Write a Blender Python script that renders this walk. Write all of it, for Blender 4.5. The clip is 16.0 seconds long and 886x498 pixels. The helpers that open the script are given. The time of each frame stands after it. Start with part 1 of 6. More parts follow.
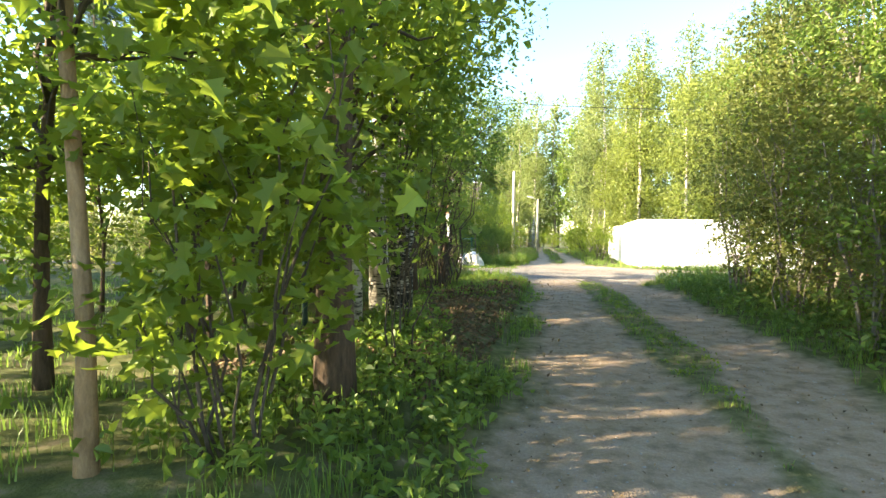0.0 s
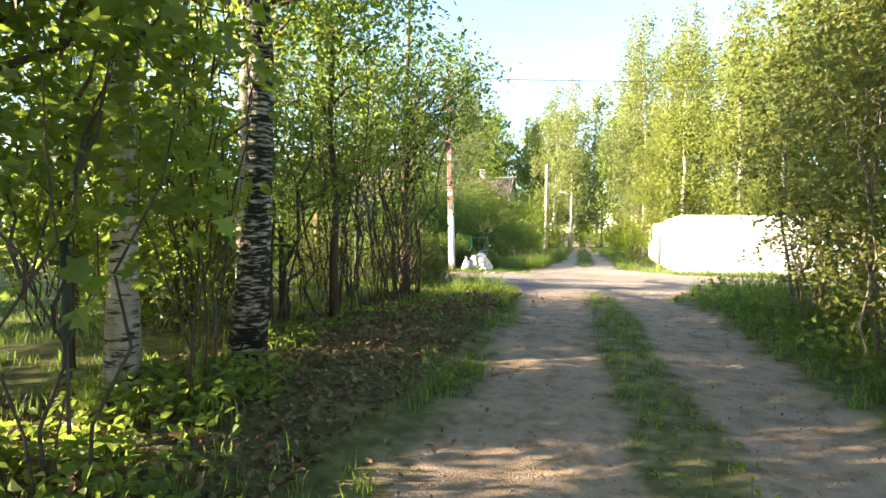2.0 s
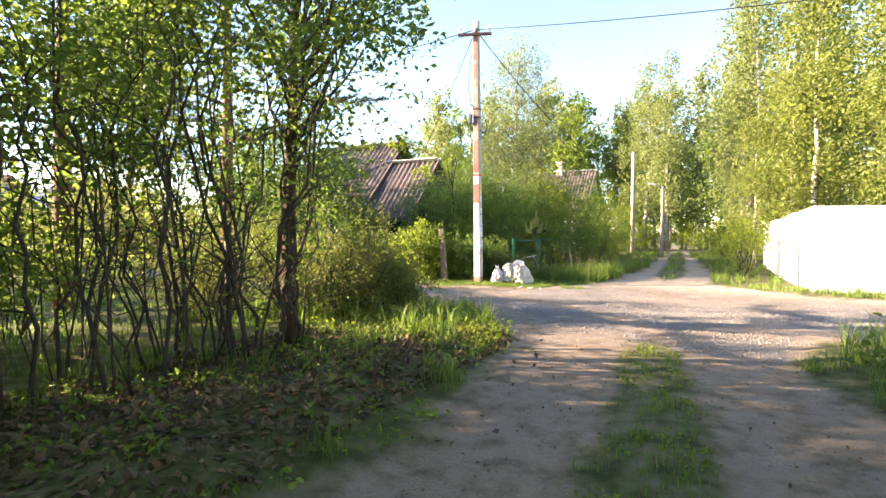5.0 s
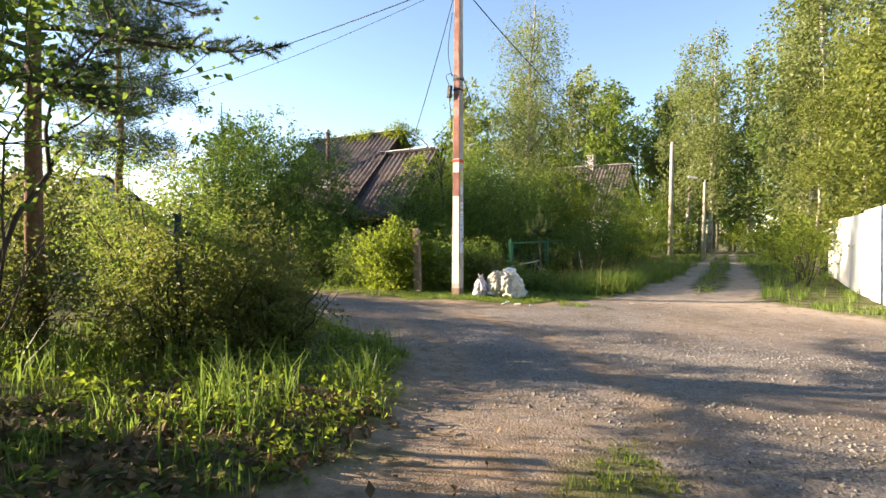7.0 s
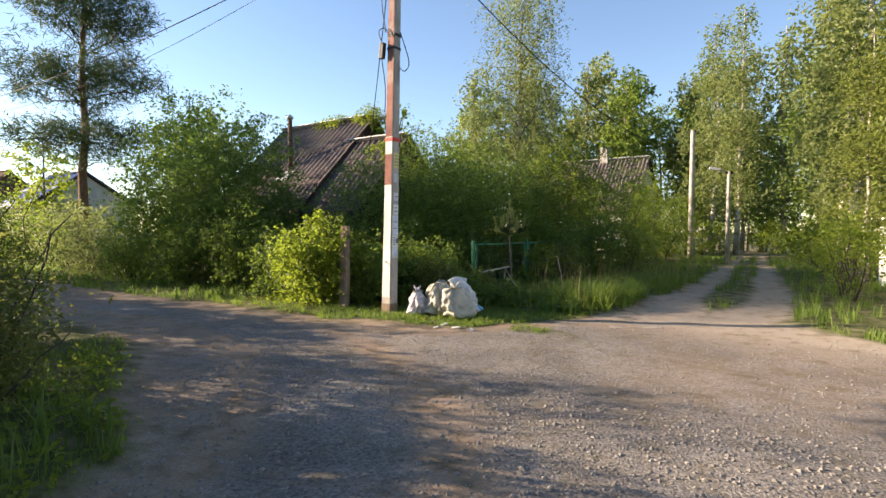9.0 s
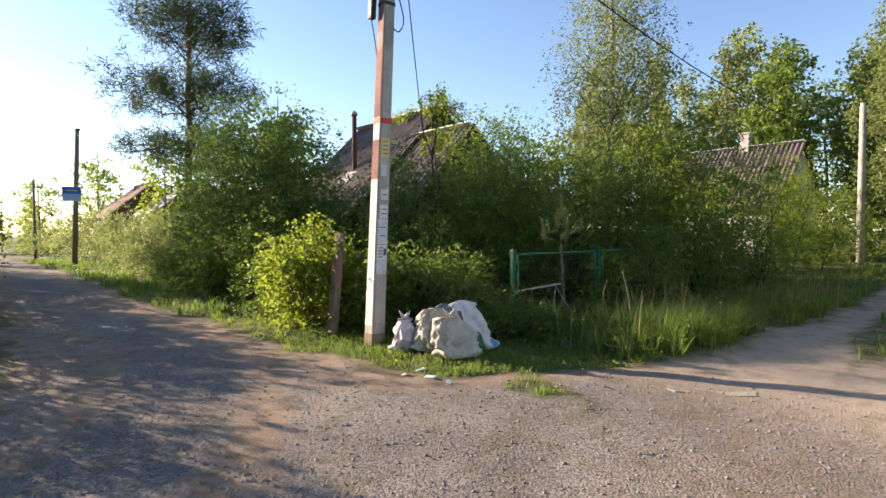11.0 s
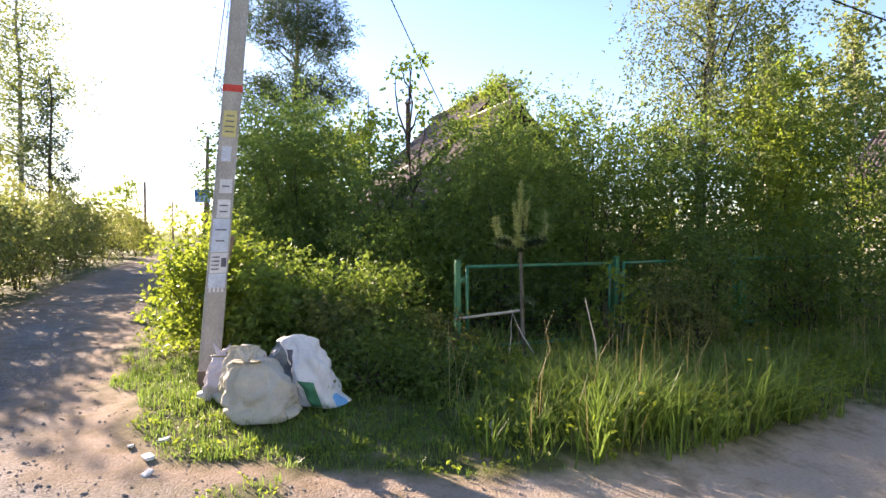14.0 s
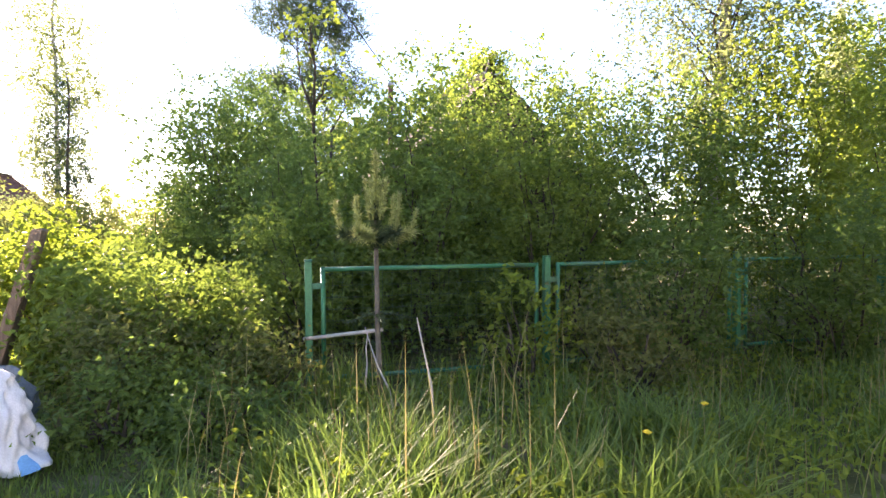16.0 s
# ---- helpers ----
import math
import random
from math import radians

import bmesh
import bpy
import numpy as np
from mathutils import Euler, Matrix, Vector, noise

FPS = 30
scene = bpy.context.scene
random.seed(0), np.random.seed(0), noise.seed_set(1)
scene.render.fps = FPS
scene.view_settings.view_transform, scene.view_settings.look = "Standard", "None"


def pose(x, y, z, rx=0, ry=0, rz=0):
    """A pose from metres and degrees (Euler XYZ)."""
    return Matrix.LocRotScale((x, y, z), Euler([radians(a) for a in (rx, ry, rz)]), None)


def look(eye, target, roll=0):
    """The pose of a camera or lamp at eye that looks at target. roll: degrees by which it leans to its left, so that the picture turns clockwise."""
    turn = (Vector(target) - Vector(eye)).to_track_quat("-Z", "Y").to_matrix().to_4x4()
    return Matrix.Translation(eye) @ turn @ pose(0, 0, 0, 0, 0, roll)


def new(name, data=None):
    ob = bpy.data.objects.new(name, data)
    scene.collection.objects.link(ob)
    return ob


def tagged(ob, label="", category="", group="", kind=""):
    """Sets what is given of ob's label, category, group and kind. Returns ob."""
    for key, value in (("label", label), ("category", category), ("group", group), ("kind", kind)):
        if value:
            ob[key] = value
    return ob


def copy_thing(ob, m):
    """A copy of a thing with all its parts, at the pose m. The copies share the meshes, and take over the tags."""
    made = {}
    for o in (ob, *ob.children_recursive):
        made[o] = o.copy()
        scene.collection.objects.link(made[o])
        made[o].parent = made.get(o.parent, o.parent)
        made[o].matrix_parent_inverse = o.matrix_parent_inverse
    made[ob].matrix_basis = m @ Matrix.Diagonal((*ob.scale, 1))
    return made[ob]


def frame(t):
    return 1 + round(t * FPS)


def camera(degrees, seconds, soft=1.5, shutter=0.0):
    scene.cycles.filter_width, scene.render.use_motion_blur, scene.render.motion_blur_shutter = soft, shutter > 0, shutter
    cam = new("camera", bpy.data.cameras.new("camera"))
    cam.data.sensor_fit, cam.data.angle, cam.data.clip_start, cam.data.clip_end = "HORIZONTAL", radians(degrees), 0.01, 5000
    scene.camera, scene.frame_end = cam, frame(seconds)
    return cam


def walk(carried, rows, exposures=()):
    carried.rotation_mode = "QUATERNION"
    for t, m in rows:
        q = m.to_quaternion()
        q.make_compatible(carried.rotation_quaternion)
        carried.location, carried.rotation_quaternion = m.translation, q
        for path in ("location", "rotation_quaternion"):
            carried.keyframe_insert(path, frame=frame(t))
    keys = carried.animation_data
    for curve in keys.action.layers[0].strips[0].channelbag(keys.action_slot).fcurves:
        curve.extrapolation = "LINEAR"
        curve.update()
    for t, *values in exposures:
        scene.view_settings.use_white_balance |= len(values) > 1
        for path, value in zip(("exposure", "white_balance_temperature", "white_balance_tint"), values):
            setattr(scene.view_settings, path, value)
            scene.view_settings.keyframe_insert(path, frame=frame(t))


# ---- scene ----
cam = camera(79.0, 16.0)
METRES, EYE, TILT, LEAN, TURN = 23.4, 1.5, -5.2, -1.2, 14.0
ROWS = [
    (0.0, 0.0, 0.0, 0.0, -1.05, 3.31, 0.91),
    (0.5, 0.0206, 0.0272, 0.0016, -0.46, 3.29, 0.86),
    (1.0, 0.0412, 0.0573, 0.0044, 0.29, 3.25, 0.79),
    (1.5, 0.0559, 0.0874, 0.0068, 1.79, 3.3, 0.69),
    (2.0, 0.0697, 0.12, 0.0096, 4.08, 3.23, 0.48),
    (2.5, 0.0799, 0.1522, 0.0128, 6.76, 3.3, 0.32),
    (3.0, 0.0907, 0.1846, 0.0167, 8.53, 3.3, 0.17),
    (3.5, 0.1015, 0.2177, 0.0185, 10.99, 3.35, 0.04),
    (4.0, 0.1146, 0.2517, 0.0212, 12.22, 3.34, -0.01),
    (4.5, 0.1239, 0.2842, 0.0229, 13.48, 3.4, -0.06),
    (5.0, 0.1354, 0.317, 0.0252, 14.25, 3.38, -0.19),
    (7.5, 0.1739, 0.479, 0.0392, 19.58, 3.29, -0.76),
    (8.0, 0.1836, 0.51, 0.0414, 20.31, 3.23, -0.84),
    (10.5, 0.2097, 0.662, 0.0564, 28.99, 3.24, -1.37),
    (11.0, 0.2208, 0.69, 0.06, 35.31, 3.04, -1.72),
    (11.5, 0.2296, 0.7152, 0.0638, 40.5, 2.92, -2.12),
    (12.0, 0.2391, 0.7424, 0.0666, 44.03, 2.67, -2.38),
    (12.5, 0.2473, 0.7682, 0.0694, 46.15, 2.68, -2.59),
    (13.0, 0.2534, 0.7943, 0.0713, 48.18, 2.57, -2.82),
    (13.5, 0.2562, 0.8193, 0.0731, 50.18, 2.44, -2.96),
    (14.0, 0.2544, 0.845, 0.0752, 52.95, 2.12, -3.35),
    (14.5, 0.2533, 0.8689, 0.0768, 54.13, 2.15, -3.35),
    (15.0, 0.2477, 0.8946, 0.0782, 55.37, 1.99, -3.54),
    (15.5, 0.2448, 0.9212, 0.0809, 56.07, 1.92, -3.45),
    (16.0, 0.2424, 0.949, 0.0808, 59.3, 1.77, -3.59),
]
EXPOSURES = [(0.0, 3.05, 7300, 6), (2.0, 3.0, 7500, 14), (3.5, 2.95, 7500, 19), (5.0, 2.85, 7500, 21), (7.5, 1.82, 7400, 16), (10.5, 1.6, 7050, 19), (12.5, 1.7, 6950, 21), (14.5, 2.45, 7000, 27), (16.0, 3.05, 7200, 32)]
walk(cam, [(t, pose(0, 0, EYE, TILT, LEAN, TURN) @ pose(METRES * x, METRES * y, METRES * z, 90 + pitch, roll, yaw)) for t, x, y, z, yaw, pitch, roll in ROWS], EXPOSURES)

# ---- light: a low evening sun down the side road, clear sky ----
SUN_EL, SUN_AZ = 18.0, -113.6          # azimuth clockwise from +y
sky_world = bpy.data.worlds.new("sky")
scene.world = sky_world
sky_world.use_nodes = True
wn = sky_world.node_tree
sky = wn.nodes.new("ShaderNodeTexSky")
sky.sky_type, sky.sun_disc = "NISHITA", False
sky.sun_elevation, sky.sun_rotation = radians(SUN_EL), radians(SUN_AZ)
sky.air_density, sky.dust_density, sky.ozone_density = 1.0, 0.15, 3.2
wn.links.new(sky.outputs[0], wn.nodes["Background"].inputs[0])
wn.nodes["Background"].inputs[1].default_value = 0.095
sun = new("sun", bpy.data.lights.new("sun", "SUN"))
sun.data.energy, sun.data.angle, sun.data.color = 5.0, radians(0.6), (1.0, 0.87, 0.68)
to_sun = Vector((math.sin(radians(SUN_AZ)) * math.cos(radians(SUN_EL)), math.cos(radians(SUN_AZ)) * math.cos(radians(SUN_EL)), math.sin(radians(SUN_EL))))
sun.matrix_world = look(to_sun * 60, (0, 0, 0))

rng = np.random.default_rng(7)


# ---- materials ----
def mat(name, rough=0.8, metal=0.0, spec=0.3):
    m = bpy.data.materials.new(name)
    m.use_nodes = True
    b = m.node_tree.nodes["Principled BSDF"]
    b.inputs["Roughness"].default_value, b.inputs["Metallic"].default_value = rough, metal
    b.inputs["Specular IOR Level"].default_value = spec
    return m, m.node_tree, b


def node(nt, kind, **values):
    n = nt.nodes.new(kind)
    for k, v in values.items():
        n.inputs[k.replace("_", " ")].default_value = v
    return n


def ramp(nt, source, stops):
    r = nt.nodes.new("ShaderNodeValToRGB")
    while len(r.color_ramp.elements) < len(stops):
        r.color_ramp.elements.new(0.5)
    for e, (p, c) in zip(r.color_ramp.elements, stops):
        e.position, e.color = p, (*c, 1.0)
    nt.links.new(source, r.inputs[0])
    return r.outputs[0]


def coords(nt, scale=(1, 1, 1), kind="Object"):
    tc = nt.nodes.new("ShaderNodeTexCoord")
    mp = nt.nodes.new("ShaderNodeMapping")
    mp.inputs["Scale"].default_value = scale
    nt.links.new(tc.outputs[kind], mp.inputs[0])
    return mp.outputs[0]


def noise_out(nt, vec, scale, detail=5.0, rough=0.6):
    n = node(nt, "ShaderNodeTexNoise", Scale=scale, Detail=detail, Roughness=rough)
    nt.links.new(vec, n.inputs["Vector"])
    return n.outputs[0]


def mixed(nt, fac, a, b, blend="MIX"):
    m = nt.nodes.new("ShaderNodeMix")
    m.data_type, m.blend_type = "RGBA", blend
    for sock, v in ((m.inputs[0], fac), (m.inputs[6], a), (m.inputs[7], b)):
        if isinstance(v, (int, float)):
            sock.default_value = v
        elif isinstance(v, tuple):
            sock.default_value = (*v, 1.0)
        else:
            nt.links.new(v, sock)
    return m.outputs[2]


def bumped(nt, b, height, strength=0.4, distance=0.02):
    n = node(nt, "ShaderNodeBump", Strength=strength, Distance=distance)
    nt.links.new(height, n.inputs["Height"])
    nt.links.new(n.outputs[0], b.inputs["Normal"])


def surface(name, dark, light, scale=6.0, fine=60.0, rough=0.85, metal=0.0, bump=0.4, stretch=(1, 1, 1), third=None, spec=0.3):
    """Two scales of mottling and a fine relief."""
    m, nt, b = mat(name, rough, metal, spec)
    v = coords(nt, stretch)
    big, small = noise_out(nt, v, scale), noise_out(nt, v, fine, 6.0, 0.7)
    col = ramp(nt, big, [(0.3, dark), (0.7, light)])
    grain = ramp(nt, small, [(0.25, (0.62, 0.62, 0.62)), (0.75, (1.25, 1.25, 1.25))])
    col = mixed(nt, 0.8, col, grain, "MULTIPLY")
    if third:
        patch = ramp(nt, noise_out(nt, v, scale * 0.35, 4.0), [(0.52, (0, 0, 0)), (0.62, (1, 1, 1))])
        col = mixed(nt, patch, col, third)
    nt.links.new(col, b.inputs["Base Color"])
    bumped(nt, b, small, bump)
    return m


def leaf_material(name, low, high, glow, through_share=0.5, rough=0.5):
    """Thin leaves: every leaf has its own tone, and light shines through."""
    m, nt, b = mat(name, rough, 0.0, 0.35)
    g = nt.nodes.new("ShaderNodeNewGeometry")
    col = ramp(nt, g.outputs["Random Per Island"], [(0.0, low), (0.85, high), (1.0, tuple(min(1, c * 1.5) for c in high))])
    vein = noise_out(nt, coords(nt), 3.0, 3.0)
    col = mixed(nt, 0.5, col, ramp(nt, vein, [(0.3, (0.7, 0.75, 0.7)), (0.7, (1.25, 1.15, 0.95))]), "MULTIPLY")
    nt.links.new(col, b.inputs["Base Color"])
    tr = nt.nodes.new("ShaderNodeBsdfTranslucent")
    tcol = mixed(nt, 0.55, col, glow)
    nt.links.new(tcol, tr.inputs[0])
    mix = node(nt, "ShaderNodeMixShader", Fac=through_share)
    nt.links.new(b.outputs[0], mix.inputs[1])
    nt.links.new(tr.outputs[0], mix.inputs[2])
    nt.links.new(mix.outputs[0], nt.nodes["Material Output"].inputs[0])
    return m


def birch_bark(name, dark_share):
    m, nt, b = mat(name, 0.75)
    v = coords(nt, (3.0, 3.0, 14.0))
    marks = ramp(nt, noise_out(nt, v, 2.2, 5.0, 0.65), [(dark_share, (0.02, 0.018, 0.016)), (dark_share + 0.1, (0.5, 0.47, 0.42))])
    blotch = ramp(nt, noise_out(nt, coords(nt, (2, 2, 1.2)), 2.0, 4.0), [(0.35, (0.55, 0.5, 0.45)), (0.65, (1.15, 1.12, 1.08))])
    nt.links.new(mixed(nt, 1.0, marks, blotch, "MULTIPLY"), b.inputs["Base Color"])
    bumped(nt, b, noise_out(nt, v, 5.0, 6.0), 0.5)
    return m


def earth_material():
    """Ground: grey gravel, brown dirt and mossy soil, blended by where wheels and feet keep it bare."""
    m, nt, b = mat("earth", 0.95, 0.0, 0.15)
    v = coords(nt)
    road = nt.nodes.new("ShaderNodeAttribute")
    road.attribute_name = "bare"
    sandy = nt.nodes.new("ShaderNodeAttribute")
    sandy.attribute_name = "sand"
    grav = nt.nodes.new("ShaderNodeAttribute")
    grav.attribute_name = "gravel"
    fine, mid, big = noise_out(nt, v, 45.0, 6.0, 0.75), noise_out(nt, v, 5.0, 5.0), noise_out(nt, v, 0.8, 4.0)
    vor = node(nt, "ShaderNodeTexVoronoi", Scale=62.0)
    nt.links.new(v, vor.inputs["Vector"])
    stone_tone = ramp(nt, vor.outputs["Color"], [(0.0, (0.35, 0.35, 0.35)), (1.0, (1.4, 1.38, 1.35))])
    dirt = mixed(nt, 0.8, ramp(nt, mid, [(0.3, (0.215, 0.148, 0.102)), (0.7, (0.37, 0.275, 0.195))]), ramp(nt, fine, [(0.3, (0.7, 0.7, 0.7)), (0.7, (1.2, 1.2, 1.2))]), "MULTIPLY")
    sand = mixed(nt, 0.7, ramp(nt, mid, [(0.3, (0.30, 0.238, 0.184)), (0.7, (0.43, 0.36, 0.288))]), ramp(nt, fine, [(0.3, (0.75, 0.75, 0.75)), (0.7, (1.15, 1.15, 1.15))]), "MULTIPLY")
    dirt = mixed(nt, sandy.outputs["Fac"], dirt, sand)
    stones = mixed(nt, 0.9, ramp(nt, big, [(0.35, (0.165, 0.148, 0.135)), (0.65, (0.255, 0.233, 0.215))]), stone_tone, "MULTIPLY")
    soil = ramp(nt, mid, [(0.3, (0.05, 0.055, 0.02)), (0.55, (0.10, 0.11, 0.035)), (0.75, (0.16, 0.12, 0.07))])
    patchy = nt.nodes.new("ShaderNodeMath")
    patchy.operation = "MULTIPLY_ADD"
    patchy.inputs[1].default_value = 1.0
    spread = node(nt, "ShaderNodeMapRange")
    nt.links.new(mid, spread.inputs[0])
    for i, x in ((1, 0.3), (2, 0.7), (3, -0.3), (4, 0.3)):
        spread.inputs[i].default_value = x
    nt.links.new(grav.outputs["Fac"], patchy.inputs[0])
    nt.links.new(spread.outputs[0], patchy.inputs[2])
    patchy.use_clamp = True
    bare = mixed(nt, patchy.outputs[0], dirt, stones)
    soft = nt.nodes.new("ShaderNodeMath")
    soft.operation, soft.use_clamp = "ADD", True
    nt.links.new(road.outputs["Fac"], soft.inputs[0])
    nt.links.new(spread.outputs[0], soft.inputs[1])
    nt.links.new(mixed(nt, soft.outputs[0], soil, bare), b.inputs["Base Color"])
    mixh = nt.nodes.new("ShaderNodeMath")
    mixh.operation = "SUBTRACT"
    nt.links.new(fine, mixh.inputs[0])
    nt.links.new(vor.outputs["Distance"], mixh.inputs[1])
    bumped(nt, b, mixh.outputs[0], 0.5, 0.010)
    return m


M_EARTH = earth_material()
M_LEAF_DEEP = leaf_material("leaf_deep_green", (0.052, 0.092, 0.023), (0.112, 0.172, 0.040), (0.27, 0.42, 0.07))
M_LEAF_MID = leaf_material("leaf_green", (0.066, 0.112, 0.025), (0.148, 0.208, 0.044), (0.35, 0.49, 0.07))
M_LEAF_BRIGHT = leaf_material("leaf_fresh_green", (0.085, 0.130, 0.020), (0.17, 0.22, 0.034), (0.40, 0.52, 0.05), 0.55)
M_LEAF_BIRCH = leaf_material("leaf_birch", (0.10, 0.135, 0.042), (0.19, 0.225, 0.078), (0.40, 0.47, 0.16), 0.5)
M_LEAF_YELLOW = leaf_material("leaf_yellow_green", (0.105, 0.140, 0.034), (0.20, 0.235, 0.058), (0.43, 0.49, 0.12), 0.55)
M_NEEDLE = leaf_material("pine_needles", (0.022, 0.045, 0.018), (0.055, 0.085, 0.035), (0.12, 0.20, 0.06), 0.2, 0.6)
# pale young needles, with the sun on the sapling painted in as extra lightness
M_NEEDLE_FRESH_LIT = leaf_material("fresh_pine_needles_lit", (0.17, 0.21, 0.07), (0.32, 0.36, 0.13), (0.5, 0.55, 0.2), 0.35, 0.6)
M_GRASS = leaf_material("grass_blades", (0.06, 0.11, 0.02), (0.15, 0.215, 0.042), (0.31, 0.48, 0.09), 0.45)
M_STRAW = leaf_material("dry_grass", (0.20, 0.17, 0.07), (0.36, 0.30, 0.14), (0.5, 0.42, 0.16), 0.35)
M_LEAF_OLIVE = leaf_material("leaf_olive", (0.075, 0.095, 0.026), (0.150, 0.165, 0.046), (0.32, 0.36, 0.08), 0.45)
M_LITTER = leaf_material("fallen_leaves", (0.06, 0.04, 0.022), (0.20, 0.13, 0.07), (0.2, 0.12, 0.05), 0.1, 0.8)
M_BARK = surface("brown_bark", (0.055, 0.036, 0.024), (0.15, 0.10, 0.065), 9, 40, 0.9, 0, 0.9, (3, 3, 0.6))
M_BARK_GREY = surface("grey_bark", (0.10, 0.085, 0.065), (0.24, 0.21, 0.165), 8, 40, 0.9, 0, 0.6, (2, 2, 0.8))
M_BARK_TAN = surface("tan_bark", (0.22, 0.135, 0.07), (0.40, 0.27, 0.155), 6, 40, 0.85, 0, 0.5, (2, 2, 0.7))
M_BARK_PINE = surface("pine_bark", (0.13, 0.065, 0.035), (0.30, 0.16, 0.085), 7, 30, 0.9, 0, 0.8, (2, 2, 0.7))
M_BIRCH = birch_bark("birch_bark", 0.40)
M_BIRCH_OLD = birch_bark("old_birch_bark", 0.50)
M_TWIG = surface("twig_bark", (0.04, 0.031, 0.022), (0.105, 0.082, 0.058), 10, 50, 0.9, 0, 0.4)
M_CONCRETE = surface("weathered_concrete", (0.34, 0.31, 0.27), (0.52, 0.48, 0.42), 5, 70, 0.9, 0, 0.5, (1, 1, 0.5), (0.30, 0.27, 0.23))
M_RED = surface("faded_red_paint", (0.22, 0.085, 0.062), (0.33, 0.145, 0.11), 5, 50, 0.8, 0, 0.4, (1, 1, 0.5), (0.36, 0.28, 0.24))
M_WHITEWASH = surface("flaking_whitewash", (0.62, 0.58, 0.52), (0.80, 0.77, 0.72), 5, 50, 0.85, 0, 0.4, (1, 1, 0.5), (0.45, 0.41, 0.36))
M_REDTAPE = surface("red_tape", (0.55, 0.05, 0.04), (0.70, 0.09, 0.06), 8, 60, 0.6)
M_PAPER = surface("weathered_paper", (0.60, 0.59, 0.58), (0.78, 0.77, 0.75), 9, 60, 0.9, 0, 0.2)
M_PAPER_BLUE = surface("bluish_paper", (0.50, 0.55, 0.62), (0.66, 0.70, 0.76), 9, 60, 0.9, 0, 0.2)
M_PAPER_YELLOW = surface("yellow_paper", (0.55, 0.48, 0.18), (0.68, 0.60, 0.26), 9, 60, 0.9, 0, 0.2)
M_INK = surface("faded_ink", (0.10, 0.10, 0.12), (0.18, 0.18, 0.20), 9, 60, 0.9)
M_BLACK = surface("black_plastic", (0.015, 0.015, 0.016), (0.03, 0.03, 0.032), 9, 60, 0.5)
M_CABLE = surface("cable_rubber", (0.012, 0.012, 0.013), (0.025, 0.025, 0.027), 9, 60, 0.6)
M_GREEN = surface("green_enamel_paint", (0.012, 0.13, 0.055), (0.03, 0.21, 0.09), 5, 60, 0.45, 0, 0.25, (1, 1, 1), (0.05, 0.13, 0.06), 0.5)
M_POST = surface("dark_green_post_paint", (0.02, 0.045, 0.035), (0.045, 0.08, 0.06), 6, 60, 0.6)
M_WOOD_GREY = surface("weathered_wood", (0.17, 0.12, 0.085), (0.30, 0.22, 0.16), 6, 40, 0.9, 0, 0.6, (6, 6, 0.7))
M_WOOD_PALE = surface("pale_stripped_wood", (0.42, 0.38, 0.31), (0.60, 0.55, 0.46), 6, 40, 0.85, 0, 0.4, (2, 2, 2))
M_WOOD_DARK = surface("dark_wall_boards", (0.05, 0.035, 0.028), (0.11, 0.075, 0.055), 5, 40, 0.9, 0, 0.5, (1, 1, 5))
M_SLATE = surface("asbestos_slate", (0.075, 0.058, 0.058), (0.175, 0.135, 0.13), 2.5, 40, 0.85, 0, 0.4, (1, 1, 1), (0.12, 0.105, 0.09))
M_SLATE_BROWN = surface("red_brown_roofing", (0.13, 0.06, 0.045), (0.20, 0.10, 0.075), 2.5, 40, 0.8)
M_RIDGE = surface("galvanised_flashing", (0.50, 0.49, 0.47), (0.68, 0.67, 0.65), 4, 50, 0.55, 0.3)
M_BLUE_ROOF = surface("blue_roof_sheet", (0.03, 0.08, 0.30), (0.05, 0.13, 0.42), 2, 40, 0.5)
M_PLASTER = surface("pale_plaster", (0.55, 0.52, 0.47), (0.70, 0.67, 0.62), 3, 50, 0.9)
M_BRICK = surface("chimney_brick", (0.40, 0.36, 0.32), (0.55, 0.50, 0.46), 6, 50, 0.9)
M_RUST = surface("rusty_pipe", (0.06, 0.035, 0.028), (0.14, 0.075, 0.05), 6, 50, 0.85)
M_TIN = surface("tin_cap", (0.35, 0.34, 0.33), (0.55, 0.54, 0.52), 6, 50, 0.45, 0.6)
M_WHITE_FENCE = surface("white_sheet_paint", (0.74, 0.74, 0.73), (0.84, 0.84, 0.83), 2, 60, 0.55, 0, 0.15, (1, 1, 1), (0.70, 0.70, 0.68))
M_SACK = surface("beige_woven_sack", (0.42, 0.40, 0.33), (0.60, 0.57, 0.49), 6, 140, 0.75, 0, 0.5)
M_SACK_WHITE = surface("white_woven_sack", (0.60, 0.60, 0.60), (0.76, 0.76, 0.75), 6, 140, 0.65, 0, 0.4)
M_SACK_PINK = surface("pinkish_plastic_bag", (0.58, 0.50, 0.53), (0.74, 0.66, 0.69), 6, 90, 0.5, 0, 0.4)
M_SACK_DARK = surface("grey_blue_plastic_bag", (0.09, 0.12, 0.14), (0.20, 0.25, 0.28), 6, 90, 0.4, 0, 0.4)
M_PRINT_GREEN = surface("green_print", (0.03, 0.15, 0.08), (0.06, 0.24, 0.13), 9, 120, 0.6)
M_PRINT_BLUE = surface("blue_print", (0.10, 0.30, 0.55), (0.16, 0.42, 0.68), 9, 120, 0.6)
M_SIGN_BLUE = surface("blue_sign_enamel", (0.02, 0.14, 0.46), (0.03, 0.19, 0.56), 3, 40, 0.5)
M_SIGN_PALE = surface("pale_sign_enamel", (0.30, 0.46, 0.66), (0.38, 0.54, 0.72), 3, 40, 0.5)
